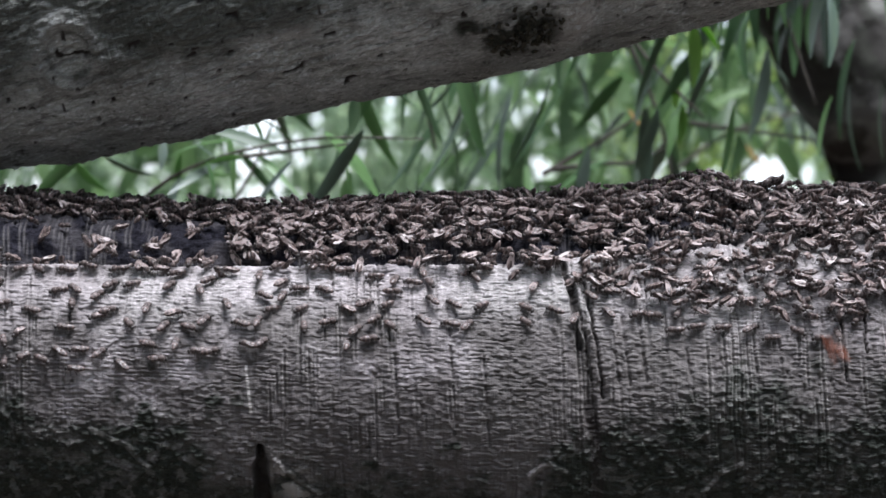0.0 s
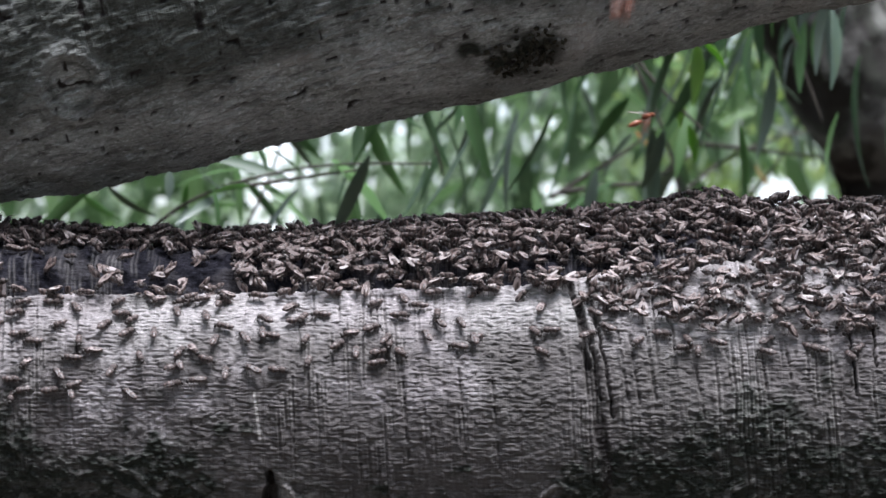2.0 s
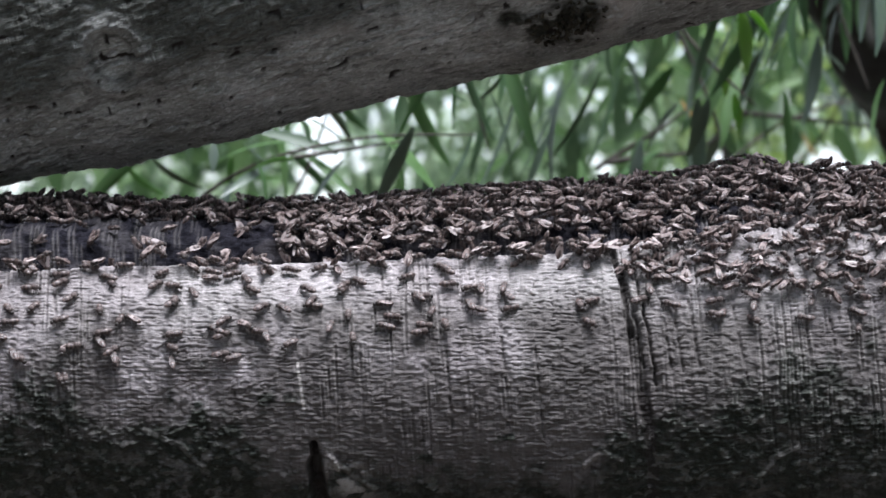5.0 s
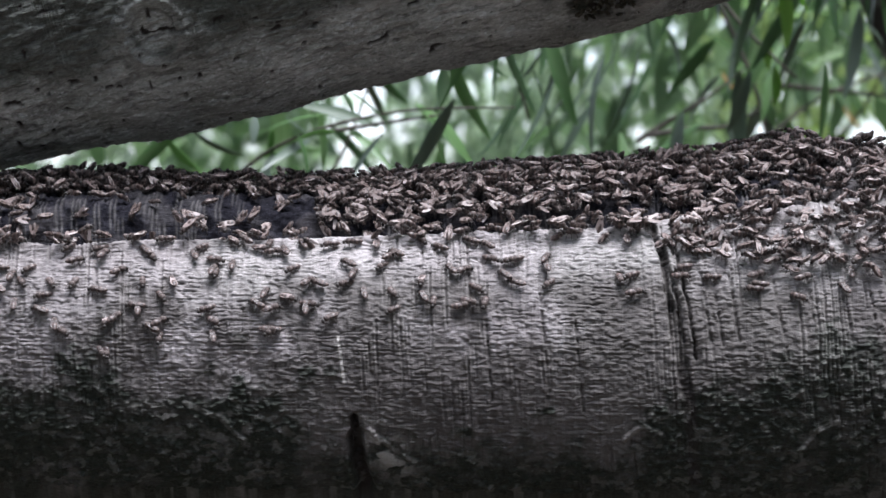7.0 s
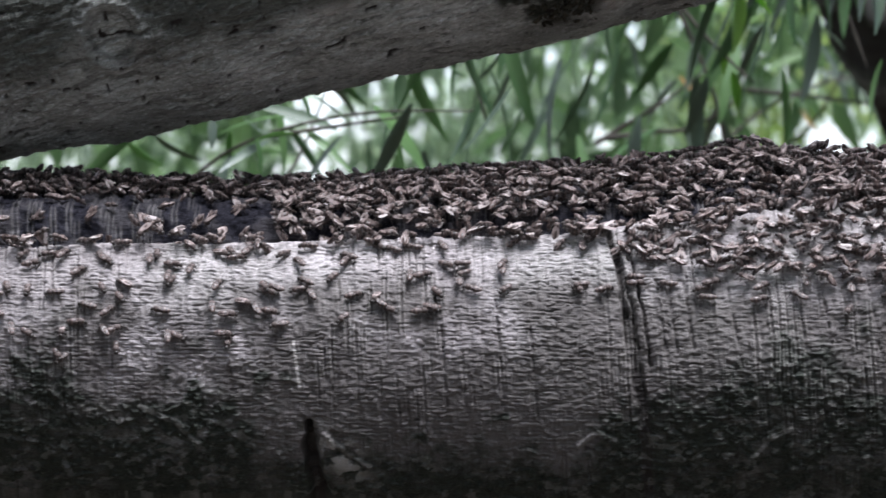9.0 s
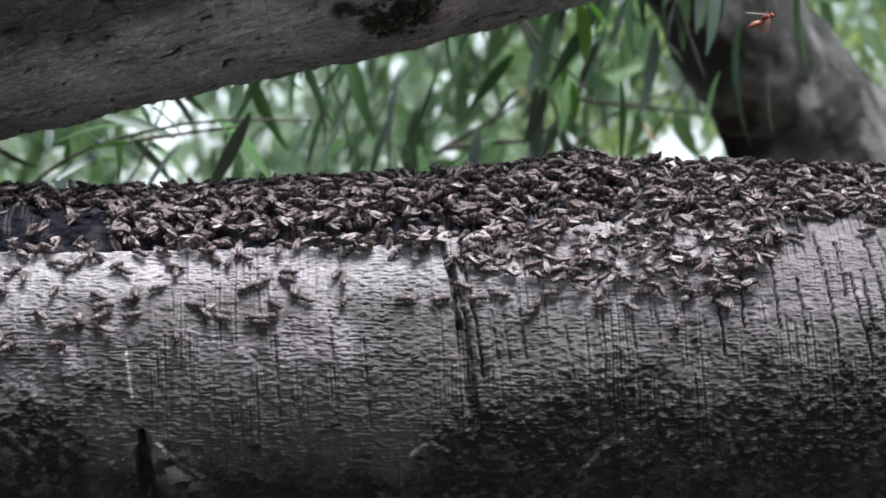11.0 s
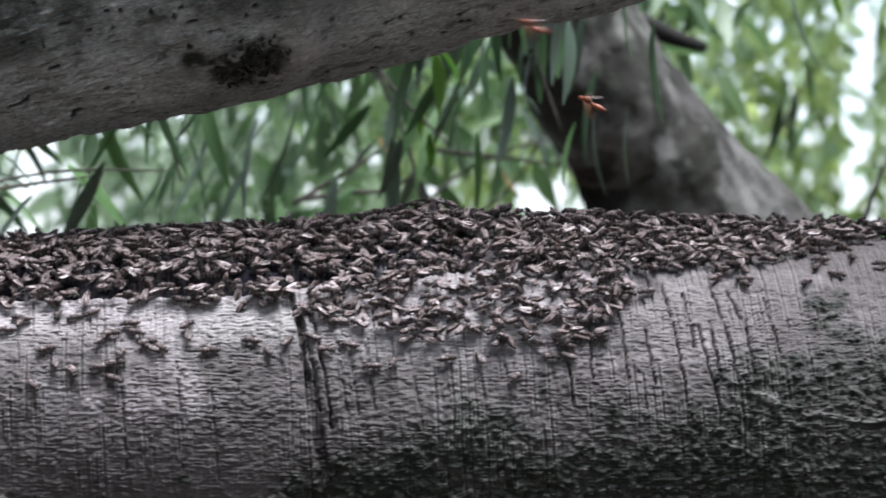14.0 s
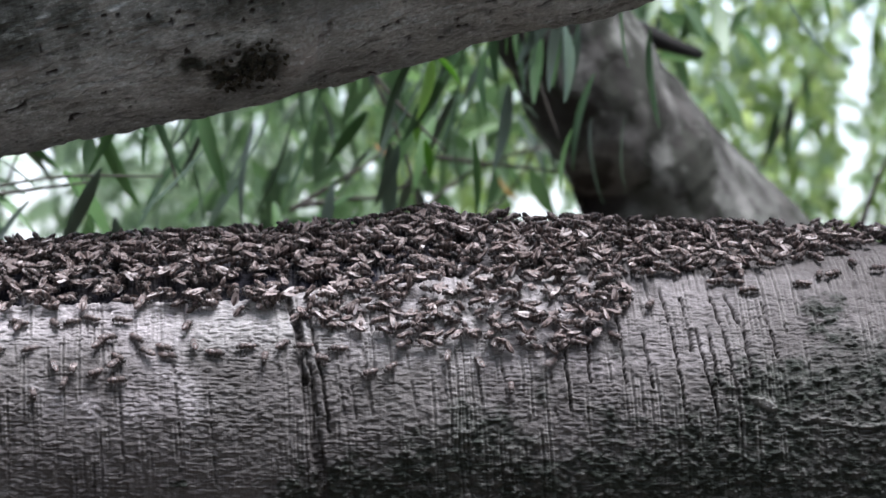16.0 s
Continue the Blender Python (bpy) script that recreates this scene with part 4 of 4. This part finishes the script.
# ---- bees ----
def rod(points, radius, n=4):
    """A jointed thin leg through points."""
    V, F = [], []
    for i, p in enumerate(points):
        r = radius * (1 - 0.5 * i / (len(points) - 1))
        for j in range(n):
            b = 2 * math.pi * j / n
            V.append((p[0] + r * math.cos(b), p[1], p[2] + r * math.sin(b)))
    for i in range(len(points) - 1):
        for j in range(n):
            F.append((i * n + j, (i + 1) * n + j, (i + 1) * n + (j + 1) % n, i * n + (j + 1) % n))
    return np.array(V), np.array(F)


def blade(side, spread, length, width, base, dip):
    """A wing: a thin rounded blade, from the thorax backwards."""
    V, F, n = [], [], 6
    for k in (1, -1):
        for i in range(n + 1):
            u = i / n
            w = width * (0.25 + 0.75 * math.sin(math.pi * (0.12 + 0.83 * u)) ** 0.7) * (1 - 0.25 * (u > 0.95))
            along = -length * u
            for e in (-0.55, 0.60):
                x0, y0 = along, side * e * w
                c, s = math.cos(spread), side * math.sin(spread)
                V.append((base[0] + x0 * c + y0 * s * 0.4, base[1] * side - x0 * s + y0 * c, base[2] - dip * u * length - 0.12 * abs(y0) + 0.00022 * side + 0.00005 * k))
    m = 2 * (n + 1)
    for i in range(n):
        q = (2 * i, 2 * i + 1, 2 * i + 3, 2 * i + 2)
        F += [q, tuple(m + t for t in reversed(q))]
    return np.array(V), np.array(F)


def bee_parts(scale=1.0, wings=0.30, detail=1):
    """Name, material slot, vertices and faces of every part of a bee about 11 mm long, feet at z = 0, head towards +x."""
    n, m = (10, 7) if detail else (7, 5)
    rows = [("abdomen", 1, *blob(-0.0042, 0.0030, 0.0044, 0.0023, 0.0022, n, m, 0.35)),
            ("thorax", 0, *blob(0.0014, 0.0036, 0.0024, 0.0022, 0.0022, n, m)),
            ("head", 3, *blob(0.0045, 0.0029, 0.0011, 0.0016, 0.0015, n, m - 1))]
    for s in (1, -1):
        rows.append(("wing", 2, *blade(s, wings, 0.0080, 0.0025, (0.0010, 0.0003, 0.0053), 0.17)))
    for i, (x, out) in enumerate(((0.0024, 0.5), (0.0010, 0.0), (-0.0004, -0.6))):
        for s in (1, -1):
            rows.append(("leg", 3, *rod([(x, s * 0.0013, 0.0025), (x + out * 0.003, s * 0.0034, 0.0030), (x + out * 0.0048, s * 0.0044, 0.0)], 0.00033)))
    rows.append(("antenna", 3, *rod([(0.0048, 0.0005, 0.0036), (0.0058, 0.0011, 0.0040), (0.0066, 0.0015, 0.0030)], 0.00016, 3)))
    rows.append(("antenna", 3, *rod([(0.0048, -0.0005, 0.0036), (0.0058, -0.0011, 0.0040), (0.0066, -0.0015, 0.0030)], 0.00016, 3)))
    return [(a, b, v * 0.85 * scale, f) for a, b, v, f in rows]


BEE_SLOTS = (THORAX, ABDOMEN, WING, DARK)


def build_bee(wings, wing_material):
    bee = new("bee")
    for name, slot, v, f in bee_parts(1.0, wings):
        part(name, np_mesh(name, v, f), wing_material if slot == 2 else BEE_SLOTS[slot], bee)
    return tagged(bee, "small brown honeybee with pale folded wings on the bark", "bee", "bees on the limb")


def stand(x, a, heading, lift=0.0, tip=0.0, roll=0.0):
    """Pose of a bee on the limb's skin: heading 0 looks along +x, 90 upwards."""
    p, n = limb_frame(x, a)
    s = float(slot_angle(x))
    wall = float(ramp(a, s, s + 0.05) * (1 - ramp(a, s + 0.35, s + 0.6)) * (1 - ramp(x, -0.10, 0.08)))
    n = n.lerp(Vector((0, 0.05, 1)), 0.50 - 0.42 * wall).normalized()
    along = Vector((1, 0, 0))
    along = (along - n * along.dot(n)).normalized()
    up = n.cross(along)
    h = radians(heading)
    f = along * math.cos(h) + up * math.sin(h)
    m = Matrix((f, n.cross(f), n)).transposed().to_4x4()
    return Matrix.Translation(p + n * lift) @ m @ pose(0, 0, 0, roll, tip, 0)


LOW_X = [-0.42, -0.33, -0.14, -0.02, 0.06, 0.10, 0.16, 0.20, 0.225, 0.26, 0.275, 0.32, 0.375, 0.42, 0.47]
LOW_Z = [0.100, 0.101, 0.106, 0.108, 0.104, 0.094, 0.086, 0.082, 0.086, 0.112, 0.129, 0.131, 0.142, 0.153, 0.158]
FAR_X = [-0.42, -0.33, -0.19, -0.126, -0.03, 0.04, 0.10, 0.16, 0.22, 0.26, 0.30, 0.35, 0.40]
FAR_Z = [0.045, 0.045, 0.045, 0.052, 0.070, 0.080, 0.080, 0.076, 0.078, 0.105, 0.122, 0.128, 0.14]


def skin_angle(x, z):
    return math.asin(max(-1, min(0.999, (z - AXIS_Z) / float(limb_radius(x, math.asin(max(-1, min(0.99, (z - AXIS_Z) / GIRTH))))))))


def crowd(count, seed, spacing, region):
    """Seeds of bees on the limb, kept apart: x, angle, heading."""
    r, got, tries = random.Random(seed), [], 0
    cells = {}
    while len(got) < count and tries < count * 60:
        tries += 1
        x = r.uniform(-0.40, 0.47)
        low, far = float(np.interp(x, LOW_X, LOW_Z)), float(np.interp(x, FAR_X, FAR_Z))
        if region == "dense":
            a = r.uniform(skin_angle(x, low), 1.75)
            s = float(slot_angle(x))
            wallish = s + 0.03 < a < s + 0.60
            if x < -0.13 and wallish and r.random() < 0.94 * (1 if x > -0.33 else 0.75):
                continue
            if -0.13 <= x < 0.06 and s - 0.02 < a < s + 0.22 and r.random() < 0.94:
                continue
            if 0.05 < x < 0.16 and abs(a - s - 0.11) < 0.08 and r.random() < 0.65:
                continue
            if x > 0.06 and a < s - 0.02 and r.random() < 0.5:
                continue
            if x > 0.25 and r.random() < (0.4 if x < 0.33 else 0.7):
                continue
        else:
            u = r.random() ** 0.95
            if x > 0.06 and r.random() < 0.4:
                continue
            z = low - 0.002 - u * (low - far)
            if x > 0.25 and r.random() < 0.75:
                continue
            if 0.0 < x < 0.06 and r.random() < 0.4:
                continue
            a = skin_angle(x, z)
        key = (int(x / spacing), int(a * GIRTH / spacing))
        near = [q for i in (-1, 0, 1) for j in (-1, 0, 1) for q in cells.get((key[0] + i, key[1] + j), ())]
        if any(math.hypot(q[0] - x, (q[1] - a) * GIRTH) < spacing for q in near):
            continue
        h = r.gauss(172, 40) if r.random() < 0.55 else r.gauss(8, 40) if r.random() < 0.7 else r.uniform(0, 360)
        if region == "sparse":
            h = r.choice((180, 180, 0)) + r.gauss(0, 48)
            if -0.20 < x < -0.06 and r.random() < 0.35:
                h = r.gauss(62, 18)
        cells.setdefault(key, []).append((x, a))
        got.append((x, a, h))
    return got


def build_swarm(seeds):
    """The bees too many to count, in one mesh."""
    r = random.Random(77)
    templates = []
    for w in (0.06, 0.18, 0.40):
        V, F, S, base = [], [], [], 0
        for name, slot, v, f in bee_parts(1.0, w, 0)[:-2]:
            V.append(v)
            F.append(f + base)
            S += [slot] * len(f)
            base += len(v)
        templates.append((np.concatenate(V), np.concatenate(F), S))
    V, F, S, base = [], [], [], 0
    for x, a, h, layer in seeds:
        tv, tf, ts = templates[r.randrange(3)]
        m = np.array(stand(x, a, h, layer + r.uniform(0, 0.003) * (2 if layer else 1), r.gauss(3, 26), r.gauss(0, 25)))
        k = r.uniform(0.82, 1.1)
        V.append(tv * k @ m[:3, :3].T + m[:3, 3])
        F.append(tf + base)
        S += ts
        base += len(tv)
    me = np_mesh("bee_swarm", np.concatenate(V), np.concatenate(F), slots=S)
    for mt in BEE_SLOTS:
        me.materials.append(mt)
    return tagged(part("bee_swarm", me, None), "dense swarm of brown honeybees covering the limb's wound", "bees", kind="stuff")


def lip_crowd(count, seed):
    """Bees strung along the wound's lower lip."""
    r = random.Random(seed)
    got = []
    for _ in range(count):
        x = r.uniform(-0.40, 0.06)
        got.append((x, float(slot_angle(x)) + r.gauss(-0.01, 0.035), r.choice((180, 0)) + r.gauss(0, 40), r.uniform(0, 0.002)))
    return got


build_swarm(lip_crowd(55, 31) + [(*q, 0.0) for q in crowd(1750, 1, 0.0035, "dense")] + [(*q, 0.0036) for q in crowd(1150, 4, 0.0044, "dense")])
MASTERS = [build_bee(0.05, SHADED_WING), build_bee(0.16, SHADED_WING), build_bee(0.12, WING), build_bee(0.28, WING)]
BEES = []
for x, a, h in crowd(165, 2, 0.0088, "sparse"):
    BEES.append((x, a, h, 0.0))
for x, a, h in crowd(116, 3, 0.010, "dense"):
    BEES.append((x, a, h, 0.0045))
WALKERS, used = [], []
for i, (x, a, h, lift) in enumerate(BEES):
    # swarm bees get the sheen wings, most bark bees the shaded copy
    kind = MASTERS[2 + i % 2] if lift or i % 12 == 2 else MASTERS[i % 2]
    if kind in used:
        ob = copy_thing(kind, stand(x, a, h, lift))
    else:
        ob = kind
        ob.matrix_basis = stand(x, a, h, lift)
        used.append(kind)
    if lift:
        tagged(ob, "small brown honeybee with pale folded wings in the swarm")
    WALKERS.append((ob, x, a, h, lift))


def build_wasp():
    """A flying orange wasp with spread wings and trailing legs."""
    wasp = new("wasp")
    k = 1.05
    part("abdomen", np_mesh("abdomen", *blob(-0.0058 * k, -0.0008, 0.0042 * k, 0.0017 * k, 0.0016 * k, 12, 9, 0.45)), WASP_ORANGE, wasp)
    part("waist", np_mesh("waist", *rod([(-0.0020, 0, 0), (-0.0012, 0.0001, 0.0002), (-0.0004, 0, 0.0003)], 0.0006, 6)), WASP_ORANGE, wasp)
    part("thorax", np_mesh("thorax", *blob(0.0016, 0.0006, 0.0024 * k, 0.0016 * k, 0.0017 * k, 12, 9)), WASP_BROWN, wasp)
    part("head", np_mesh("head", *blob(0.0052, 0.0002, 0.0011 * k, 0.0016 * k, 0.0014 * k, 10, 7)), WASP_ORANGE, wasp)
    for s in (1, -1):
        v, f = blade(s, 1.15, 0.0115, 0.0034, (0.0018, 0.0010, 0.0024), -0.25)
        part("wing", np_mesh("wing", v, f), WING, wasp, "translucent amber wing")
        for x in (0.0026, 0.0012, -0.0002):
            part("leg", np_mesh("leg", *rod([(x, s * 0.001, -0.0008), (x - 0.002, s * 0.003, -0.003), (x - 0.005, s * 0.0032, -0.0075)], 0.0004)), WASP_ORANGE, wasp)
    return tagged(wasp, "orange-red wasp hovering in front of the bee-covered limb", "wasp", "hunting wasps")


WASPS = [build_wasp()]
WASPS.append(copy_thing(WASPS[0], pose(0.9, -0.24, 0.2)))


def flight(x, y, z, heading):
    """Pose of a hovering wasp, nose up a little."""
    return pose(x, y, z, 0, 0, heading) @ pose(0, 0, 0, 0, -22, 0)


# ---- what moves ----
def motions():
    r = random.Random(21)
    for ob, x, a, h, lift in WALKERS:
        rows, t, x0, a0 = [], 0.0, x, a
        lively = r.random()
        step = 0.0035 if lift else 0.005
        while True:
            rows.append((min(t, 16.0), stand(x, a, h, lift)))
            if t >= 16.0:
                break
            t += r.uniform(0.5, 1.1)
            if r.random() < 0.35 + 0.5 * lively:
                h += r.gauss(0, 28)
                go = r.uniform(0.2, 1.2) * step
                x += go * math.cos(radians(h)) + 0.15 * (x0 - x)
                a += go * math.sin(radians(h)) / GIRTH + 0.25 * (a0 - a)
        walk(ob, rows)
    walk(WASPS[0], [
        (0, flight(0.202, -0.24, 0.076, 160)),
        (0.1, flight(0.191, -0.24, 0.111, 160)),
        (0.2, flight(0.181, -0.24, 0.150, 160)),
        (0.3, flight(0.174, -0.24, 0.180, 160)),
        (0.4, flight(0.168, -0.24, 0.202, 160)),
        (0.5, flight(0.169, -0.24, 0.205, 90)),
        (0.6, flight(0.177, -0.24, 0.202, 160)),
        (0.8, flight(0.161, -0.24, 0.176, 160)),
        (1, flight(0.143, -0.24, 0.158, 160)),
        (1.2, flight(0.135, -0.24, 0.208, 160)),
        (1.3, flight(0.059, -0.24, 0.185, 160)),
        (1.5, flight(-0.006, -0.24, 0.192, 160)),
        (1.7, flight(0.014, -0.24, 0.173, 90)),
        (1.8, flight(0.057, -0.24, 0.196, 20)),
        (1.9, flight(0.077, -0.24, 0.208, 20)),
        (2, flight(0.096, -0.24, 0.202, 20)),
        (2.3, flight(0.102, -0.24, 0.219, 20)),
        (2.6, flight(0.100, -0.24, 0.235, 90)),
        (2.7, flight(0.098, -0.24, 0.202, 160)),
        (2.8, flight(0.087, -0.24, 0.197, 160)),
        (2.9, flight(0.080, -0.24, 0.182, 160)),
        (3, flight(0.080, -0.24, 0.178, 160)),
        (3.1, flight(0.073, -0.24, 0.151, 160)),
        (3.2, flight(0.038, -0.24, 0.118, 160)),
        (3.3, flight(0.010, -0.24, 0.095, 160)),
        (3.4, flight(-0.021, -0.24, 0.072, 160)),
        (3.5, flight(-0.043, -0.24, 0.077, 160)),
        (3.6, flight(-0.061, -0.24, 0.086, 160)),
        (3.7, flight(-0.059, -0.24, 0.079, 90)),
        (3.8, flight(-0.059, -0.24, 0.072, 160)),
        (3.9, flight(-0.065, -0.24, 0.069, 160)),
        (4, flight(-0.071, -0.24, 0.063, 160)),
        (4.1, flight(-0.094, -0.24, 0.068, 160)),
        (4.2, flight(-0.109, -0.24, 0.072, 160)),
        (4.6, flight(-0.228, -0.24, 0.098, 160)),
        (5.1, flight(-0.385, -0.24, 0.136, 160)),
        (9.1, flight(-0.378, -0.24, 0.141, 90)),
        (9.4, flight(-0.213, -0.24, 0.156, 20)),
        (9.5, flight(-0.165, -0.24, 0.163, 20)),
        (9.6, flight(-0.148, -0.24, 0.164, 20)),
        (9.7, flight(-0.122, -0.24, 0.171, 20)),
        (9.8, flight(-0.100, -0.24, 0.148, 20)),
        (9.9, flight(-0.063, -0.24, 0.118, 20)),
        (10, flight(-0.013, -0.24, 0.075, 20)),
        (10.1, flight(0.033, -0.24, 0.037, 20)),
        (10.2, flight(0.077, -0.24, 0.005, 20)),
        (10.5, flight(0.164, -0.24, -0.099, 20)),
        (12.6, flight(0.450, -0.24, -0.036, 20)),
        (13.1, flight(0.378, -0.24, 0.119, 90)),
        (13.3, flight(0.324, -0.24, 0.147, 160)),
        (13.5, flight(0.292, -0.24, 0.163, 160)),
        (13.6, flight(0.271, -0.24, 0.179, 160)),
        (13.7, flight(0.244, -0.24, 0.205, 160)),
        (13.8, flight(0.227, -0.24, 0.208, 160)),
        (13.9, flight(0.221, -0.24, 0.213, 160)),
        (14, flight(0.217, -0.24, 0.221, 160)),
        (14.1, flight(0.211, -0.24, 0.229, 160)),
        (14.2, flight(0.196, -0.24, 0.259, 160)),
        (14.5, flight(0.165, -0.24, 0.325, 160)),
        (16, flight(0.156, -0.24, 0.366, 160)),
    ])
    walk(WASPS[1], [
        (0, flight(-0.326, -0.24, 0.049, 20)),
        (0.5, flight(-0.265, -0.24, 0.065, 20)),
        (0.8, flight(-0.147, -0.24, 0.083, 20)),
        (1, flight(-0.095, -0.24, 0.140, 20)),
        (1.2, flight(-0.036, -0.24, 0.159, 20)),
        (1.3, flight(-0.028, -0.24, 0.136, 20)),
        (1.4, flight(-0.022, -0.24, 0.095, 20)),
        (1.5, flight(-0.009, -0.24, 0.119, 20)),
        (1.6, flight(-0.005, -0.24, 0.139, 20)),
        (1.7, flight(0.003, -0.24, 0.174, 20)),
        (1.8, flight(0.060, -0.24, 0.192, 20)),
        (2.0, flight(0.085, -0.24, 0.262, 20)),
        (2.2, flight(0.095, -0.24, 0.330, 90)),
        (9.2, flight(-0.088, -0.24, 0.281, 160)),
        (9.5, flight(-0.050, -0.24, 0.190, 90)),
        (9.6, flight(-0.030, -0.24, 0.173, 20)),
        (9.7, flight(0.002, -0.24, 0.162, 20)),
        (9.8, flight(0.041, -0.24, 0.142, 20)),
        (9.9, flight(0.100, -0.24, 0.107, 20)),
        (10, flight(0.129, -0.24, 0.102, 20)),
        (10.1, flight(0.146, -0.24, 0.109, 20)),
        (10.2, flight(0.156, -0.24, 0.134, 20)),
        (10.7, flight(0.222, -0.24, 0.230, 20)),
        (12.2, flight(0.235, -0.24, 0.246, 20)),
        (12.4, flight(0.229, -0.24, 0.229, 90)),
        (12.5, flight(0.225, -0.24, 0.226, 160)),
        (12.6, flight(0.224, -0.24, 0.212, 90)),
        (12.7, flight(0.237, -0.24, 0.177, 20)),
        (12.8, flight(0.257, -0.24, 0.154, 20)),
        (12.95, flight(0.34, -0.24, 0.20, 20)),
        (13.3, flight(0.40, -0.24, 0.32, 90)),
        (13.7, flight(0.27, -0.24, 0.33, 160)),
        (14, flight(0.185, -0.24, 0.261, 160)),
        (14.2, flight(0.15, -0.24, 0.32, 160)),
        (16, flight(0.14, -0.24, 0.40, 160)),
    ])
    low, high = pose(-0.212, 0.40, 0.183) @ pose(0, 0, 0, 62, 8, 172), pose(-0.212, 0.42, 0.265) @ pose(0, 0, 0, 62, 8, 165)
    walk(BIG_LEAF, [(0, high), (2.5, high), (2.9, pose(-0.215, 0.40, 0.190) @ pose(0, 0, 0, 75, 24, 168)), (3.3, low), (4.2, low), (4.9, high), (16, high)])
    low, high = pose(-0.052, 0.40, 0.207) @ pose(0, 0, 0, 70, 40, 170), pose(-0.04, 0.42, 0.29) @ pose(0, 0, 0, 70, 25, 160)
    walk(ROUND_LEAF, [(0, high), (14.5, high), (14.9, low), (15.05, low), (15.4, high), (16, high)])
    for ob in SWAY:
        m, rows, t, ph = ob.matrix_basis.copy(), [], 0.0, r.uniform(0, 6.28)
        while t <= 16.0:
            s = 5 * math.sin(1.9 * t + ph) + 3 * math.sin(3.7 * t + 2 * ph)
            rows.append((t, m @ pose(0, 0, 0, s * 0.6, s, s * 0.5)))
            t += 0.4
        walk(ob, rows)


motions()
